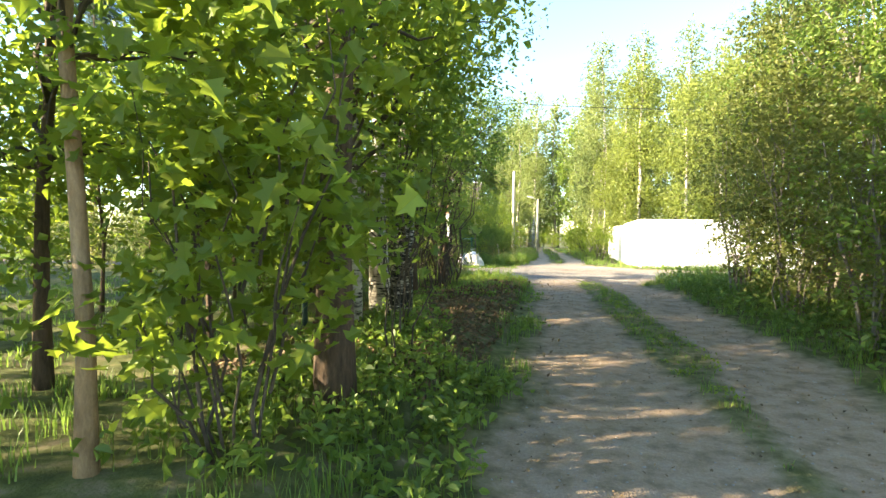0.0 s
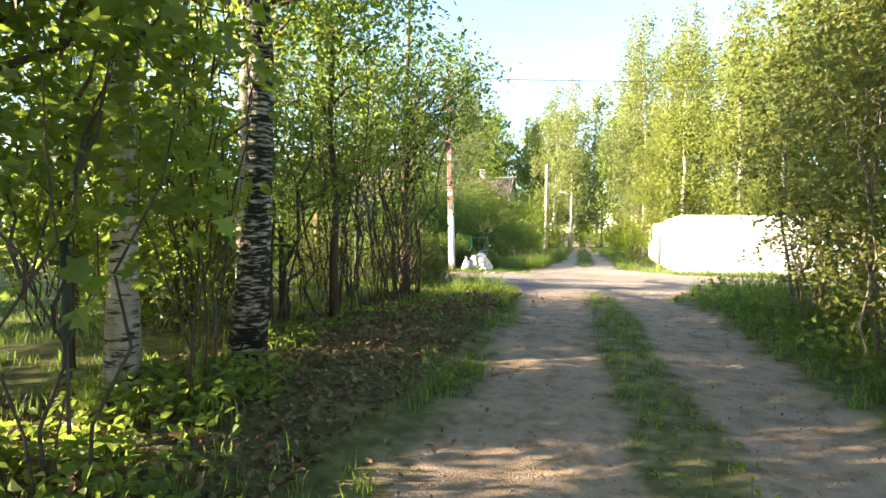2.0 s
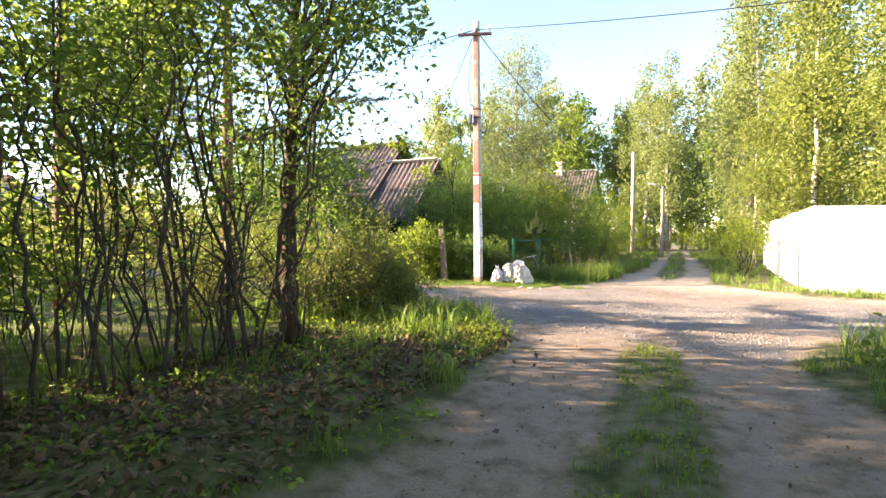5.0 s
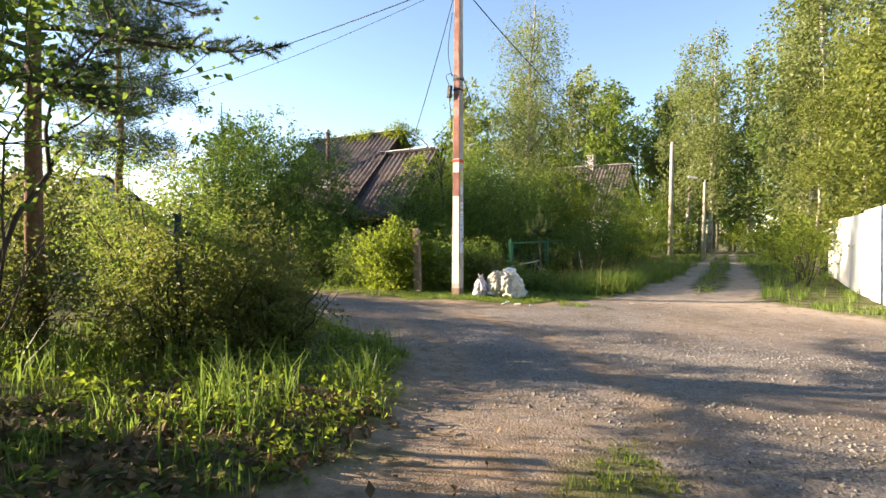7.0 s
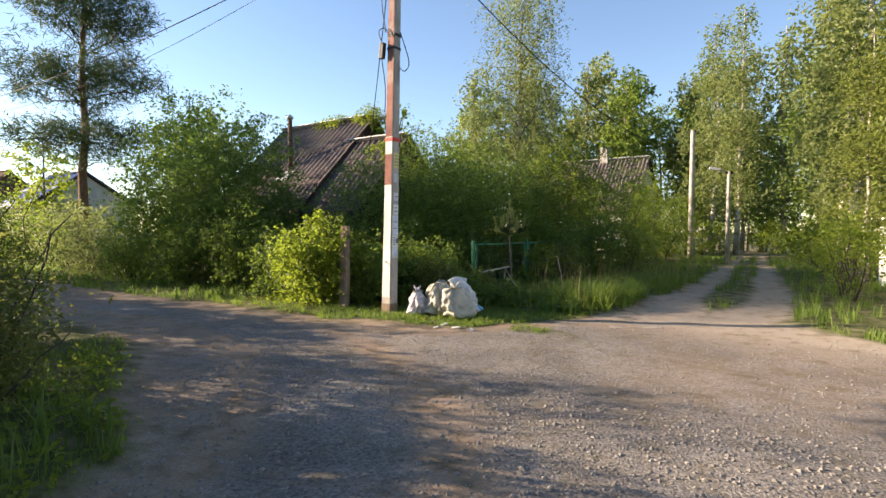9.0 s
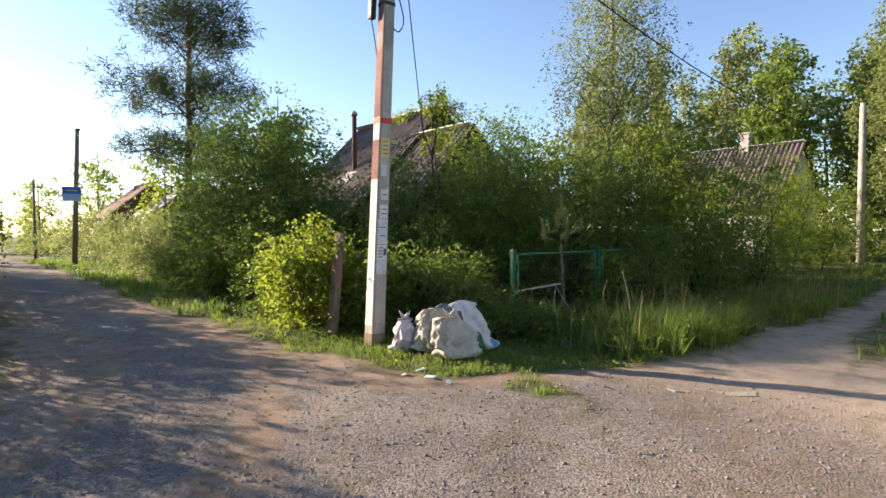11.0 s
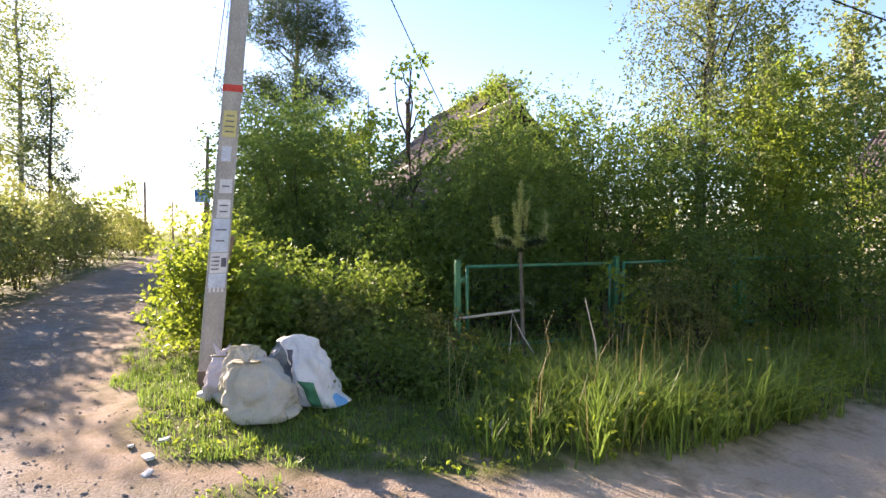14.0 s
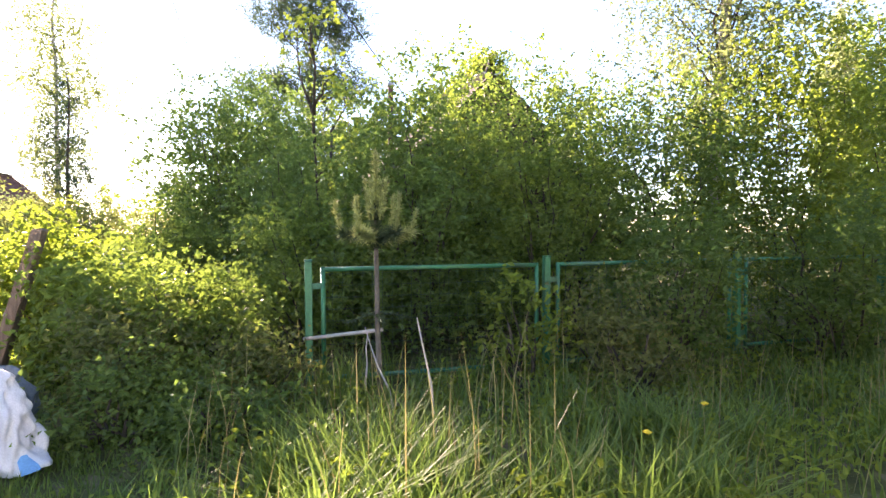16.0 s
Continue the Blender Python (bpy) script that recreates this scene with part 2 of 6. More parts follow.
M_SIGN_YELLOW = surface("yellow_sign_enamel", (0.62, 0.52, 0.12), (0.72, 0.62, 0.18), 3, 40, 0.5)
M_LAMP = surface("lamp_housing", (0.45, 0.45, 0.45), (0.6, 0.6, 0.6), 4, 40, 0.5)
M_STONE = surface("pebble", (0.16, 0.145, 0.13), (0.34, 0.31, 0.28), 12, 70, 0.9)
M_SLAB = surface("old_concrete_slab", (0.24, 0.21, 0.18), (0.38, 0.335, 0.285), 3, 60, 0.95, 0, 0.5)
M_FLOWER = surface("yellow_petals", (0.6, 0.42, 0.02), (0.75, 0.55, 0.03), 9, 60, 0.7)
M_LITTER_WHITE = surface("white_litter", (0.6, 0.6, 0.58), (0.75, 0.75, 0.72), 9, 60, 0.7)


# ---- mesh helpers ----
def mesh_of(name, verts, quads=None, tris=None, smooth=False):
    me = bpy.data.meshes.new(name)
    verts = np.ascontiguousarray(verts, dtype=np.float32)
    parts_i, starts, off = [], [], 0
    for f, k in ((quads, 4), (tris, 3)):
        if f is not None and len(f):
            f = np.asarray(f, dtype=np.int32)
            parts_i.append(f.ravel())
            starts.append(off + np.arange(len(f), dtype=np.int32) * k)
            off += f.size
    idx, st = np.concatenate(parts_i), np.concatenate(starts)
    me.vertices.add(len(verts))
    me.vertices.foreach_set("co", verts.ravel())
    me.loops.add(len(idx))
    me.loops.foreach_set("vertex_index", idx)
    me.polygons.add(len(st))
    me.polygons.foreach_set("loop_start", st)
    me.update(calc_edges=True)
    me.polygons.foreach_set("use_smooth", np.full(len(st), smooth))
    return me


def thing(name, at, label, category, group="", kind="", rz=0.0):
    ob = new(name)
    ob.empty_display_size = 0.1
    ob.matrix_basis = pose(*at, 0, 0, rz)
    return tagged(ob, label, category, group, kind)


def part(name, me, material, parent, label=""):
    ob = new(name, me)
    if not me.materials:
        me.materials.append(material)
    ob.parent = parent
    if label:
        ob["label"] = label
    return ob


def joined(pieces):
    """Join (verts, quads, tris) triples."""
    vs, qs, ts, n = [], [], [], 0
    for v, q, t in pieces:
        vs.append(v)
        if q is not None and len(q):
            qs.append(np.asarray(q) + n)
        if t is not None and len(t):
            ts.append(np.asarray(t) + n)
        n += len(v)
    return np.concatenate(vs), (np.concatenate(qs) if qs else None), (np.concatenate(ts) if ts else None)


def tube(path, radii, sides=7, wobble=0.0):
    path = np.asarray(path, float)
    radii = np.broadcast_to(np.asarray(radii, float), (len(path),))
    d = np.gradient(path, axis=0)
    d /= np.linalg.norm(d, axis=1)[:, None] + 1e-9
    ref = np.where(np.abs(d[:, 2:3]) > 0.9, [[1.0, 0, 0]], [[0, 0, 1.0]])
    a = np.cross(d, ref)
    a /= np.linalg.norm(a, axis=1)[:, None] + 1e-9
    b = np.cross(d, a)
    th = np.linspace(0, 2 * np.pi, sides, endpoint=False)
    r = radii[:, None] * (1 + wobble * rng.normal(size=(len(path), sides)))
    v = path[:, None] + (np.cos(th)[None, :, None] * a[:, None] + np.sin(th)[None, :, None] * b[:, None]) * r[..., None]
    v = v.reshape(-1, 3)
    i, j = np.meshgrid(np.arange(len(path) - 1), np.arange(sides), indexing="ij")
    k = (j + 1) % sides
    q = np.stack([i * sides + j, i * sides + k, (i + 1) * sides + k, (i + 1) * sides + j], -1).reshape(-1, 4)
    n = len(v)
    v = np.concatenate([v, path[-1:], path[:1]])
    last = (len(path) - 1) * sides
    j = np.arange(sides)
    t = np.concatenate([np.stack([last + j, last + (j + 1) % sides, np.full(sides, n)], -1), np.stack([(j + 1) % sides, j, np.full(sides, n + 1)], -1)])
    return v, q, t


def box(size, at=(0, 0, 0), turn=(0, 0, 0), bevel=0.0, taper=1.0):
    """A bevelled box as a bmesh; taper narrows its top."""
    bm = bmesh.new()
    bmesh.ops.create_cube(bm, size=1.0)
    for v in bm.verts:
        k = taper if v.co.z > 0 else 1.0
        v.co = Vector((v.co.x * size[0] * k, v.co.y * size[1] * k, v.co.z * size[2]))
    if bevel:
        bmesh.ops.bevel(bm, geom=list(bm.edges), offset=bevel, segments=2, affect="EDGES", profile=0.6)
    bm.transform(pose(*at, *turn))
    return bm


def bm_mesh(name, *bms):
    me = bpy.data.meshes.new(name)
    total = bmesh.new()
    for b in bms:
        tmp = bpy.data.meshes.new("tmp")
        b.to_mesh(tmp)
        total.from_mesh(tmp)
        bpy.data.meshes.remove(tmp)
        b.free()
    total.to_mesh(me)
    total.free()
    return me


def unit(v):
    return v / (np.linalg.norm(v, axis=-1, keepdims=True) + 1e-9)


def leaf_geo(p, size, up=0.5, aspect=0.62, droop=0.3, rich=False, fold=0.16, maple=False):
    """One folded leaf at each point."""
    n = len(p)
    d = unit(rng.normal(size=(n, 3)) * [1, 1, 0.7] + [0, 0, -droop])
    nn = unit(rng.normal(size=(n, 3)) + [0, 0, up])
    s = unit(np.cross(nn, d))
    nn = np.cross(d, s)
    L = (size * rng.uniform(0.65, 1.3, n))[:, None]
    w = L * aspect * 0.5
    if maple:
        out = [(0, 0), (0.10, 0.95), (0.36, 0.50), (0.66, 0.92), (0.68, 0.36), (1.0, 0), (0.68, -0.36), (0.66, -0.92), (0.36, -0.50), (0.10, -0.95), (0.34, 0)]
        v = np.stack([p + d * L * a + s * w * b + nn * L * (fold * abs(b) - 0.12 * a * a) for a, b in out], 1)
        k = np.arange(n)[:, None] * 11
        t = np.concatenate([k + [10, i, (i + 1) % 10] for i in range(10)])
        return v.reshape(-1, 3), None, t
    if not rich:
        v = np.stack([p, p + d * L * 0.45 + s * w + nn * L * fold, p + d * L, p + d * L * 0.45 - s * w + nn * L * fold], 1)
        return v.reshape(-1, 3), (np.arange(n)[:, None] * 4 + [0, 1, 2, 3]), None
    lift = nn * L * fold
    v = np.stack([p, p + d * L * 0.25 + s * w * 0.9 + lift, p + d * L * 0.62 + s * w * 0.8 + lift, p + d * L - nn * L * 0.1,
                  p + d * L * 0.62 - s * w * 0.8 + lift, p + d * L * 0.25 - s * w * 0.9 + lift], 1)
    b = np.arange(n)[:, None] * 6
    return v.reshape(-1, 3), np.concatenate([b + [0, 1, 2, 3], b + [0, 3, 4, 5]]), None


def in_ball(n, shell=0.45):
    u = unit(rng.normal(size=(n, 3)))
    return u * (shell + (1 - shell) * rng.uniform(0, 1, n) ** 0.6)[:, None]


def foliage(lobes, size, per=26, twig=0.28, hang=0.0, sprays=4, dense=1.0, **kw):
    """Leaves set along twigs that fan out through ellipsoid lobes (centre, radii, leaves). Returns geometry and twig roots."""
    pts, ends = [], []
    for c, r, count in lobes:
        k = max(3, int(count * dense / per))
        out = in_ball(k, 0.2)
        ctr = np.asarray(c) + out * np.asarray(r) * rng.uniform(0.75, 1.1, (k, 1))
        ends.append(ctr)
        way = unit(rng.normal(size=(k, sprays, 3)) * 0.8 + out[:, None] * 0.9 + [0, 0, 0.15])
        length = twig * rng.uniform(0.9, 2.4, (k, sprays, 1))
        if hang:
            way = unit(rng.normal(size=(k, sprays, 3)) * 0.22 + out[:, None] * 0.15 + [0, 0, -1.0])
            length = hang * rng.uniform(0.4, 1.3, (k, sprays, 1))
            ctr = ctr[:, None] + rng.normal(size=(k, sprays, 3)) * [0.22, 0.22, 0.15]
        else:
            ctr = np.repeat(ctr[:, None], sprays, 1)
        pick = rng.integers(0, sprays, (k, per))
        row = np.arange(k)[:, None]
        t = rng.uniform(0.05, 1.0, (k, per, 1))
        sagging = np.array([0, 0, -0.25]) * t * t * length[row, pick]
        p = ctr[row, pick] + way[row, pick] * length[row, pick] * t + sagging + rng.normal(size=(k, per, 3)) * size * 0.45
        pts.append(p.reshape(-1, 3))
    return leaf_geo(np.concatenate(pts), size, **kw), np.concatenate(ends)


def bent(a, b, sag=0.0, n=5, wild=0.04):
    t = np.linspace(0, 1, n)[:, None]
    a, b = np.asarray(a, float), np.asarray(b, float)
    p = a + (b - a) * t
    p[:, 2] -= sag * 4 * (t * (1 - t))[:, 0]
    p[1:-1] += rng.normal(size=(n - 2, 3)) * wild * np.linalg.norm(b - a)
    return p


def trunk_path(height, lean=(0, 0), n=9, wild=0.012):
    t = np.linspace(0, 1, n)
    p = np.stack([lean[0] * t, lean[1] * t, height * t], -1)
    p[1:, :2] += np.cumsum(rng.normal(size=(n - 1, 2)) * wild * height * 0.5, axis=0)
    return p


def tree(name, label, category, at, height, radius, lobes, leaf, leaf_size, bark, lean=(0, 0), limbs=16, low=0.3, group="", sides=10, limb_r=0.03, top=0.15, **kw):
    """Tapered trunk, limbs that carry the twigs, and a crown of single leaves."""
    ob = thing(name, (at[0], at[1], ground_z(at[0], at[1])), label, category, group)
    p = trunk_path(height, lean)
    t = np.linspace(0, 1, len(p))
    r = radius * (1 - (1 - top) * t)
    r[0] *= 1.35
    p[0, 2] -= 0.15
    part("trunk", mesh_of("trunk", *tube(p, r, sides, 0.04), smooth=True), bark, ob)
    g, ends = foliage(lobes, leaf_size, **kw)
    for e in ends[rng.permutation(len(ends))[:limbs]]:
        hgt = np.clip(e[2] - rng.uniform(0.3, 1.4), height * low, height * 0.97)
        root = np.array([np.interp(hgt, p[:, 2], p[:, 0]), np.interp(hgt, p[:, 2], p[:, 1]), hgt])
        w = limb_r * (1.1 - 0.6 * hgt / height)
        part("limb", mesh_of("limb", *tube(bent(root, e, -0.04), np.linspace(w, w * 0.25, 5), 5), smooth=True), M_TWIG, ob)
    part("crown", mesh_of("crown", *g), leaf, ob)
    return ob


def shrub(name, label, category, at, stems, height, spread, lobes, leaf, leaf_size, bark=None, group="", stem_r=0.018, **kw):
    """Many stems from one root and a crown of single leaves."""
    ob = thing(name, (at[0], at[1], ground_z(at[0], at[1])), label, category, group)
    for i in range(stems):
        a = rng.uniform(0, 2 * np.pi)
        root = np.array([math.cos(a), math.sin(a), 0]) * rng.uniform(0.05, 0.3) * min(1, spread)
        root[2] = -0.1
        h = height * rng.uniform(0.7, 1.0)
        tip = root * rng.uniform(0.5, 2.5) + [math.cos(a) * spread * rng.uniform(0.2, 0.8), math.sin(a) * spread * rng.uniform(0.2, 0.8), h]
        w = stem_r * rng.uniform(0.6, 1.4)
        part("stem", mesh_of("stem", *tube(bent(root, tip, -0.05 * h, 7, 0.022), np.linspace(w, w * 0.3, 7), 6), smooth=True), bark or M_TWIG, ob)
    g, ends = foliage(lobes, leaf_size, **kw)
    pieces = []
    for e in ends[rng.permutation(len(ends))[:stems * 2 + 4]]:
        root = np.array([e[0] * 0.4, e[1] * 0.4, max(0.1, e[2] - rng.uniform(0.5, 1.0))])
        pieces.append(tube(bent(root, e), np.linspace(0.012, 0.004, 5), 4))
    part("twig_rest", mesh_of("twig_rest", *joined(pieces)), bark or M_TWIG, ob)["kind"] = "stuff"
    part("crown", mesh_of("crown", *g), leaf, ob)
    return ob


# ---- the plan: ground height and road edges ----
def value_noise(x, y, scale, seed=0):
    x, y = np.asarray(x, float) / scale, np.asarray(y, float) / scale
    xi, yi = np.floor(x), np.floor(y)
    fx, fy = x - xi, y - yi
    fx, fy = fx * fx * (3 - 2 * fx), fy * fy * (3 - 2 * fy)

    def corner(a, b):
        s = np.sin(a * 127.1 + b * 311.7 + seed * 74.7) * 43758.5453
        return s - np.floor(s)
    return (corner(xi, yi) * (1 - fx) + corner(xi + 1, yi) * fx) * (1 - fy) + (corner(xi, yi + 1) * (1 - fx) + corner(xi + 1, yi + 1) * fx) * fy


def lane_half(y):
    """Middle and half width of the lane that is walked."""
    left = np.interp(y, (4, 10, 13), (-0.38, -0.42, -0.8))
    right = np.interp(y, (5, 8, 11, 14), (2.9, 2.75, 2.35, 1.75))
    return (left + right) / 2, (right - left) / 2


def far_lane(y):
    return np.interp(y, (22.5, 28, 40, 60, 120), (-0.28, -0.45, -1.3, -2.8, -8)), np.interp(y, (22.5, 28, 40), (1.25, 1.0, 0.7))


def road_masks(x, y):
    """How bare (0 to 1) and how gravelly (0 to 1) the ground is."""
    x, y = np.broadcast_arrays(np.asarray(x, float), np.asarray(y, float))
    wob = (value_noise(x, y, 0.5, 3) - 0.5) * 0.3 + (value_noise(x, y, 1.7, 5) - 0.5) * 0.35
    c, h = lane_half(y)
    d_lane = np.where(y < 16, h - np.abs(x - c), -5)
    near = np.interp(x, (-60, -9, -6.0, -5.2, -2, -1.05, -0.8, 1.7, 2.2, 3.5, 10, 60), (17.0, 17.2, 17.2, 17.0, 15.45, 14.2, 13.4, 13.6, 15.3, 16.2, 16.6, 17))
    far = np.interp(x, (-60, -30, -11, -6.5, -3.6, -2.9, -2.2, -1.55, 1.1, 2, 3, 10, 60), (18.7, 18.9, 19.5, 19.7, 20.0, 20.35, 21.4, 22.8, 22.9, 22.0, 21.5, 21.5, 21.0))
    d_cross = np.minimum(y - near, far - y) * 0.8
    c2, h2 = far_lane(y)
    d_far = np.where(y > 20.5, h2 - np.abs(x - c2), -5)
    d = np.maximum(np.maximum(d_lane, d_cross), d_far) + wob
    # grass between the wheel tracks
    sc = np.interp(y, (3, 4.6, 6.6, 12, 14.3), (1.5, 1.38, 1.33, 0.78, 0.52))
    sh = np.interp(y, (3, 4.6, 6.6, 11, 14, 15), (0.10, 0.16, 0.28, 0.34, 0.36, -0.4))
    s1 = np.where(y < 16, sh - np.abs(x - sc), -1) + wob * 0.6
    s2 = np.where(y > 23, np.interp(y, (23, 26), (0.0, 0.34)) - np.abs(x - c2), -1) + wob * 0.6
    bare = np.clip(d / 0.35 + 0.5, 0, 1) * (1 - np.clip(np.maximum(s1, s2) / 0.2 + 0.5, 0, 1) * 0.85)
    # thin weeds creeping in near the sacks
    weeds = np.exp(-(((x + 2.1) / 0.9) ** 2 + ((y - 20.8) / 0.45) ** 2)) * (value_noise(x, y, 0.4, 9) > 0.42)
    bare = bare * (1 - 0.75 * weeds)
    gravel = np.clip(d_cross / 0.8, 0, 1) * np.clip(0.45 + 1.0 * value_noise(x, y, 1.6, 11), 0, 1)
    # bare arcs where wheels turn from the lane into the side road
    ring = np.hypot(x + 6.6, y - 11.6)
    arcs = (np.exp(-((ring - 6.5) / 0.20) ** 2) + np.exp(-((ring - 7.9) / 0.22) ** 2)) * (y > 14.6)
    gravel = gravel * (1 - np.clip(0.9 * arcs * (0.5 + value_noise(x, y, 0.9, 71)), 0, 1))
    return bare, gravel


def ground_z(x, y):
    x, y = np.asarray(x, float), np.asarray(y, float)
    z = np.interp(y, (6, 8, 10, 13, 15.5, 19.5), (0, 0.03, 0.11, 0.20, 0.20, 0.10))
    far = np.hypot(x, y - 20)
    z = z - np.clip((far - 30) * 0.028, 0, 1.6)
    bank = np.clip((-0.65 - x) / 0.9, 0, 1)
    z = z + 0.22 * bank * bank * (3 - 2 * bank) * np.clip((14.5 - y) / 5, 0, 1) * np.clip((x + 9) / 4, 0.2, 1)
    bare, _ = road_masks(x, y)
    rough = (value_noise(x, y, 1.3, 1) - 0.5) * 0.09 + (value_noise(x, y, 0.4, 2) - 0.5) * 0.04
    z = z + (1 - bare) * (0.02 + rough * 0.8) + bare * (value_noise(x, y, 0.5, 4) - 0.5) * 0.025
    return float(z) if z.ndim == 0 else z


def ground():
    def axis(lo, hi, step, far):
        mid = np.arange(lo, hi + 1e-6, step)
        out = np.cumsum(step * 1.22 ** np.arange(1, 60))
        out = out[out < far]
        return np.concatenate([(lo - out)[::-1], mid, hi + out])
    xs, ys = axis(-9, 6, 0.1, 700), axis(1.5, 30, 0.1, 900)
    X, Y = np.meshgrid(xs, ys)
    V = np.stack([X, Y, ground_z(X, Y)], -1).reshape(-1, 3)
    bare, gravel = road_masks(X, Y)
    bare, gravel = bare.ravel(), gravel.ravel()
    sand = (np.clip((Y - 20.9 + 0.25 * X) / 1.4, 0, 1) * np.clip((X + 2.6) / 0.8, 0, 1) * np.clip((60 - Y) / 20, 0, 1)).ravel()
    gravel = gravel * (1 - sand)
    w = len(xs)
    i, j = np.meshgrid(np.arange(len(ys) - 1), np.arange(w - 1), indexing="ij")
    a = (i * w + j).ravel()
    Q = np.stack([a, a + 1, a + w + 1, a + w], -1)
    on = bare[Q].mean(1) > 0.5
    mid_y = V[Q, 1].mean(1)
    for name, pick, label, cat in (("ground", ~on, "grassy soil with moss and leaf litter beside the roads", "ground"),
                                   ("road_lane", on & (mid_y < 15.2), "rutted dirt lane with a grassy middle strip", "road"),
                                   ("road_crossing", on & (mid_y >= 15.2) & (mid_y < 22.6), "grey gravel crossroad with brown dirt ruts", "road"),
                                   ("road_track", on & (mid_y >= 22.6), "narrow sandy track with grass in the middle", "road")):
        q = Q[pick]
        used, inv = np.unique(q, return_inverse=True)
        me = mesh_of(name, V[used], inv.reshape(-1, 4), smooth=True)
        for key, val in (("bare", bare), ("gravel", gravel), ("sand", sand)):
            at = me.attributes.new(key, "FLOAT", "POINT")
            at.data.foreach_set("value", val[used].astype(np.float32))
        me.materials.append(M_EARTH)
        tagged(new(name, me), label, cat, kind="structure")


ground()


def grass(name, label, n, region, height, width=0.012, material=None, where=None, bend=0.5, tuft=1, rise=0.0):
    """Blades of grass, each tapered and bent, over a rectangle of the plan."""
    x0, x1, y0, y1 = region
    x, y = rng.uniform(x0, x1, n), rng.uniform(y0, y1, n)
    if tuft > 1:
        k = max(1, n // tuft)
        idx = rng.integers(0, k, n)
        x, y = x[idx] + rng.normal(size=n) * 0.05, y[idx] + rng.normal(size=n) * 0.05
    keep = where(x, y)
    x, y = x[keep], y[keep]
    n = len(x)
    if not n:
        return
    base = np.stack([x, y, ground_z(x, y) - 0.01], -1)
    a = rng.uniform(0, 2 * np.pi, n)
    d = np.stack([np.cos(a), np.sin(a), np.zeros(n)], -1)
    s = np.stack([-np.sin(a), np.cos(a), np.zeros(n)], -1)
    h = (height * rng.uniform(0.45, 1.2, n) * (0.62 + 0.7 * value_noise(x, y, 0.6, 61)))[:, None]
    if rise:
        h = h * np.clip(0.28 + rise * (0.5 - road_masks(x, y)[0]) + 0.45 * np.abs(x - lane_half(y)[0]) - 0.45 * lane_half(y)[1], 0.25, 1.1)[:, None]
    b = (bend * rng.uniform(0.1, 1.0, n))[:, None] * h
    w = width * rng.uniform(0.6, 1.3, n)[:, None]
    z = np.array([0, 0, 1.0])
    v = np.stack([base - s * w / 2, base + s * w / 2, base + z * h * 0.55 + d * b * 0.3 + s * w * 0.4, base + z * h * 0.55 + d * b * 0.3 - s * w * 0.4, base + z * h * 0.95 + d * b], 1).reshape(-1, 3)
    i = np.arange(n)[:, None] * 5
    me = mesh_of(name, v, i + [0, 1, 2, 3], i + [3, 2, 4])
    me.materials.append(material or M_GRASS)
    tagged(new(name, me), label, "grass", kind="stuff")


def off_road(limit=0.45, x_ok=None):
    return lambda x, y: (road_masks(x, y)[0] < limit) & (x_ok(x, y) if x_ok else True)


def weeds(name, label, n, region, height, size, material, where, rich=True, per=9, category="plant"):
    """Low leafy plants: leaves held on short stalks above the soil."""
    x0, x1, y0, y1 = region
    k = n // per
    x, y = rng.uniform(x0, x1, k), rng.uniform(y0, y1, k)
    keep = where(x, y)
    x, y = x[keep], y[keep]
    k = len(x)
    h = height * rng.uniform(0.4, 1.2, k)
    o = rng.normal(size=(k, per, 3)) * [size * 1.1, size * 1.1, 0]
    o[..., 2] = h[:, None] * rng.uniform(0.35, 1.0, (k, per))
    p = np.stack([x, y, ground_z(x, y)], -1)[:, None] + o
    g = leaf_geo(p.reshape(-1, 3), size, up=1.4, droop=0.1, rich=rich)
    tops = np.stack([x, y, ground_z(x, y)], -1)
    s = np.array([0.004, 0, 0])
    sv = np.stack([tops - s, tops + s, tops + np.stack([0 * x, 0 * x, h], -1)], 1).reshape(-1, 3)
    me = mesh_of(name, *joined([g, (sv, None, np.arange(k)[:, None] * 3 + [0, 1, 2])]))
    me.materials.append(material)
    tagged(new(name, me), label, category, kind="stuff")


# ---- left of the lane: a strip of young trees and shrubs, open meadow behind ----
tree("sapling", "young tree with a smooth tan stem beside the lane", "tree", (-2.38, 2.24), 6.0, 0.050, [((0.3, 0.1, 3.4), (1.3, 1.2, 1.3), 1150), ((0.6, 0.7, 2.0), (0.9, 0.8, 0.7), 500)], M_LEAF_MID, 0.10, M_BARK_TAN, limbs=14, maple=True, aspect=1.0, per=14, twig=0.2, up=1.6, limb_r=0.014, low=0.35)
shrub("maple_shrub", "leafy maple shoots with broad fresh leaves", "shrub", (-1.75, 2.6), 6, 2.6, 0.7, [((0.1, -0.2, 2.2), (0.8, 0.7, 0.8), 620), ((0.2, 0.0, 1.35), (0.8, 0.7, 0.5), 520), ((-0.3, -0.2, 0.8), (0.7, 0.5, 0.25), 170)], M_LEAF_BRIGHT, 0.11, maple=True, per=9, twig=0.2, up=2.2, aspect=1.0, stem_r=0.010, dense=1.25)
shrub("maple_shrub", "leafy maple shoots hanging towards the lane", "shrub", (-1.6, 4.9), 4, 2.4, 0.6, [((0.0, 0.3, 2.0), (0.6, 0.8, 0.9), 650), ((0.1, 0.4, 3.3), (0.6, 0.9, 0.8), 520)], M_LEAF_MID, 0.10, maple=True, per=9, twig=0.2, up=2.0, aspect=1.0, stem_r=0.009, dense=1.25)
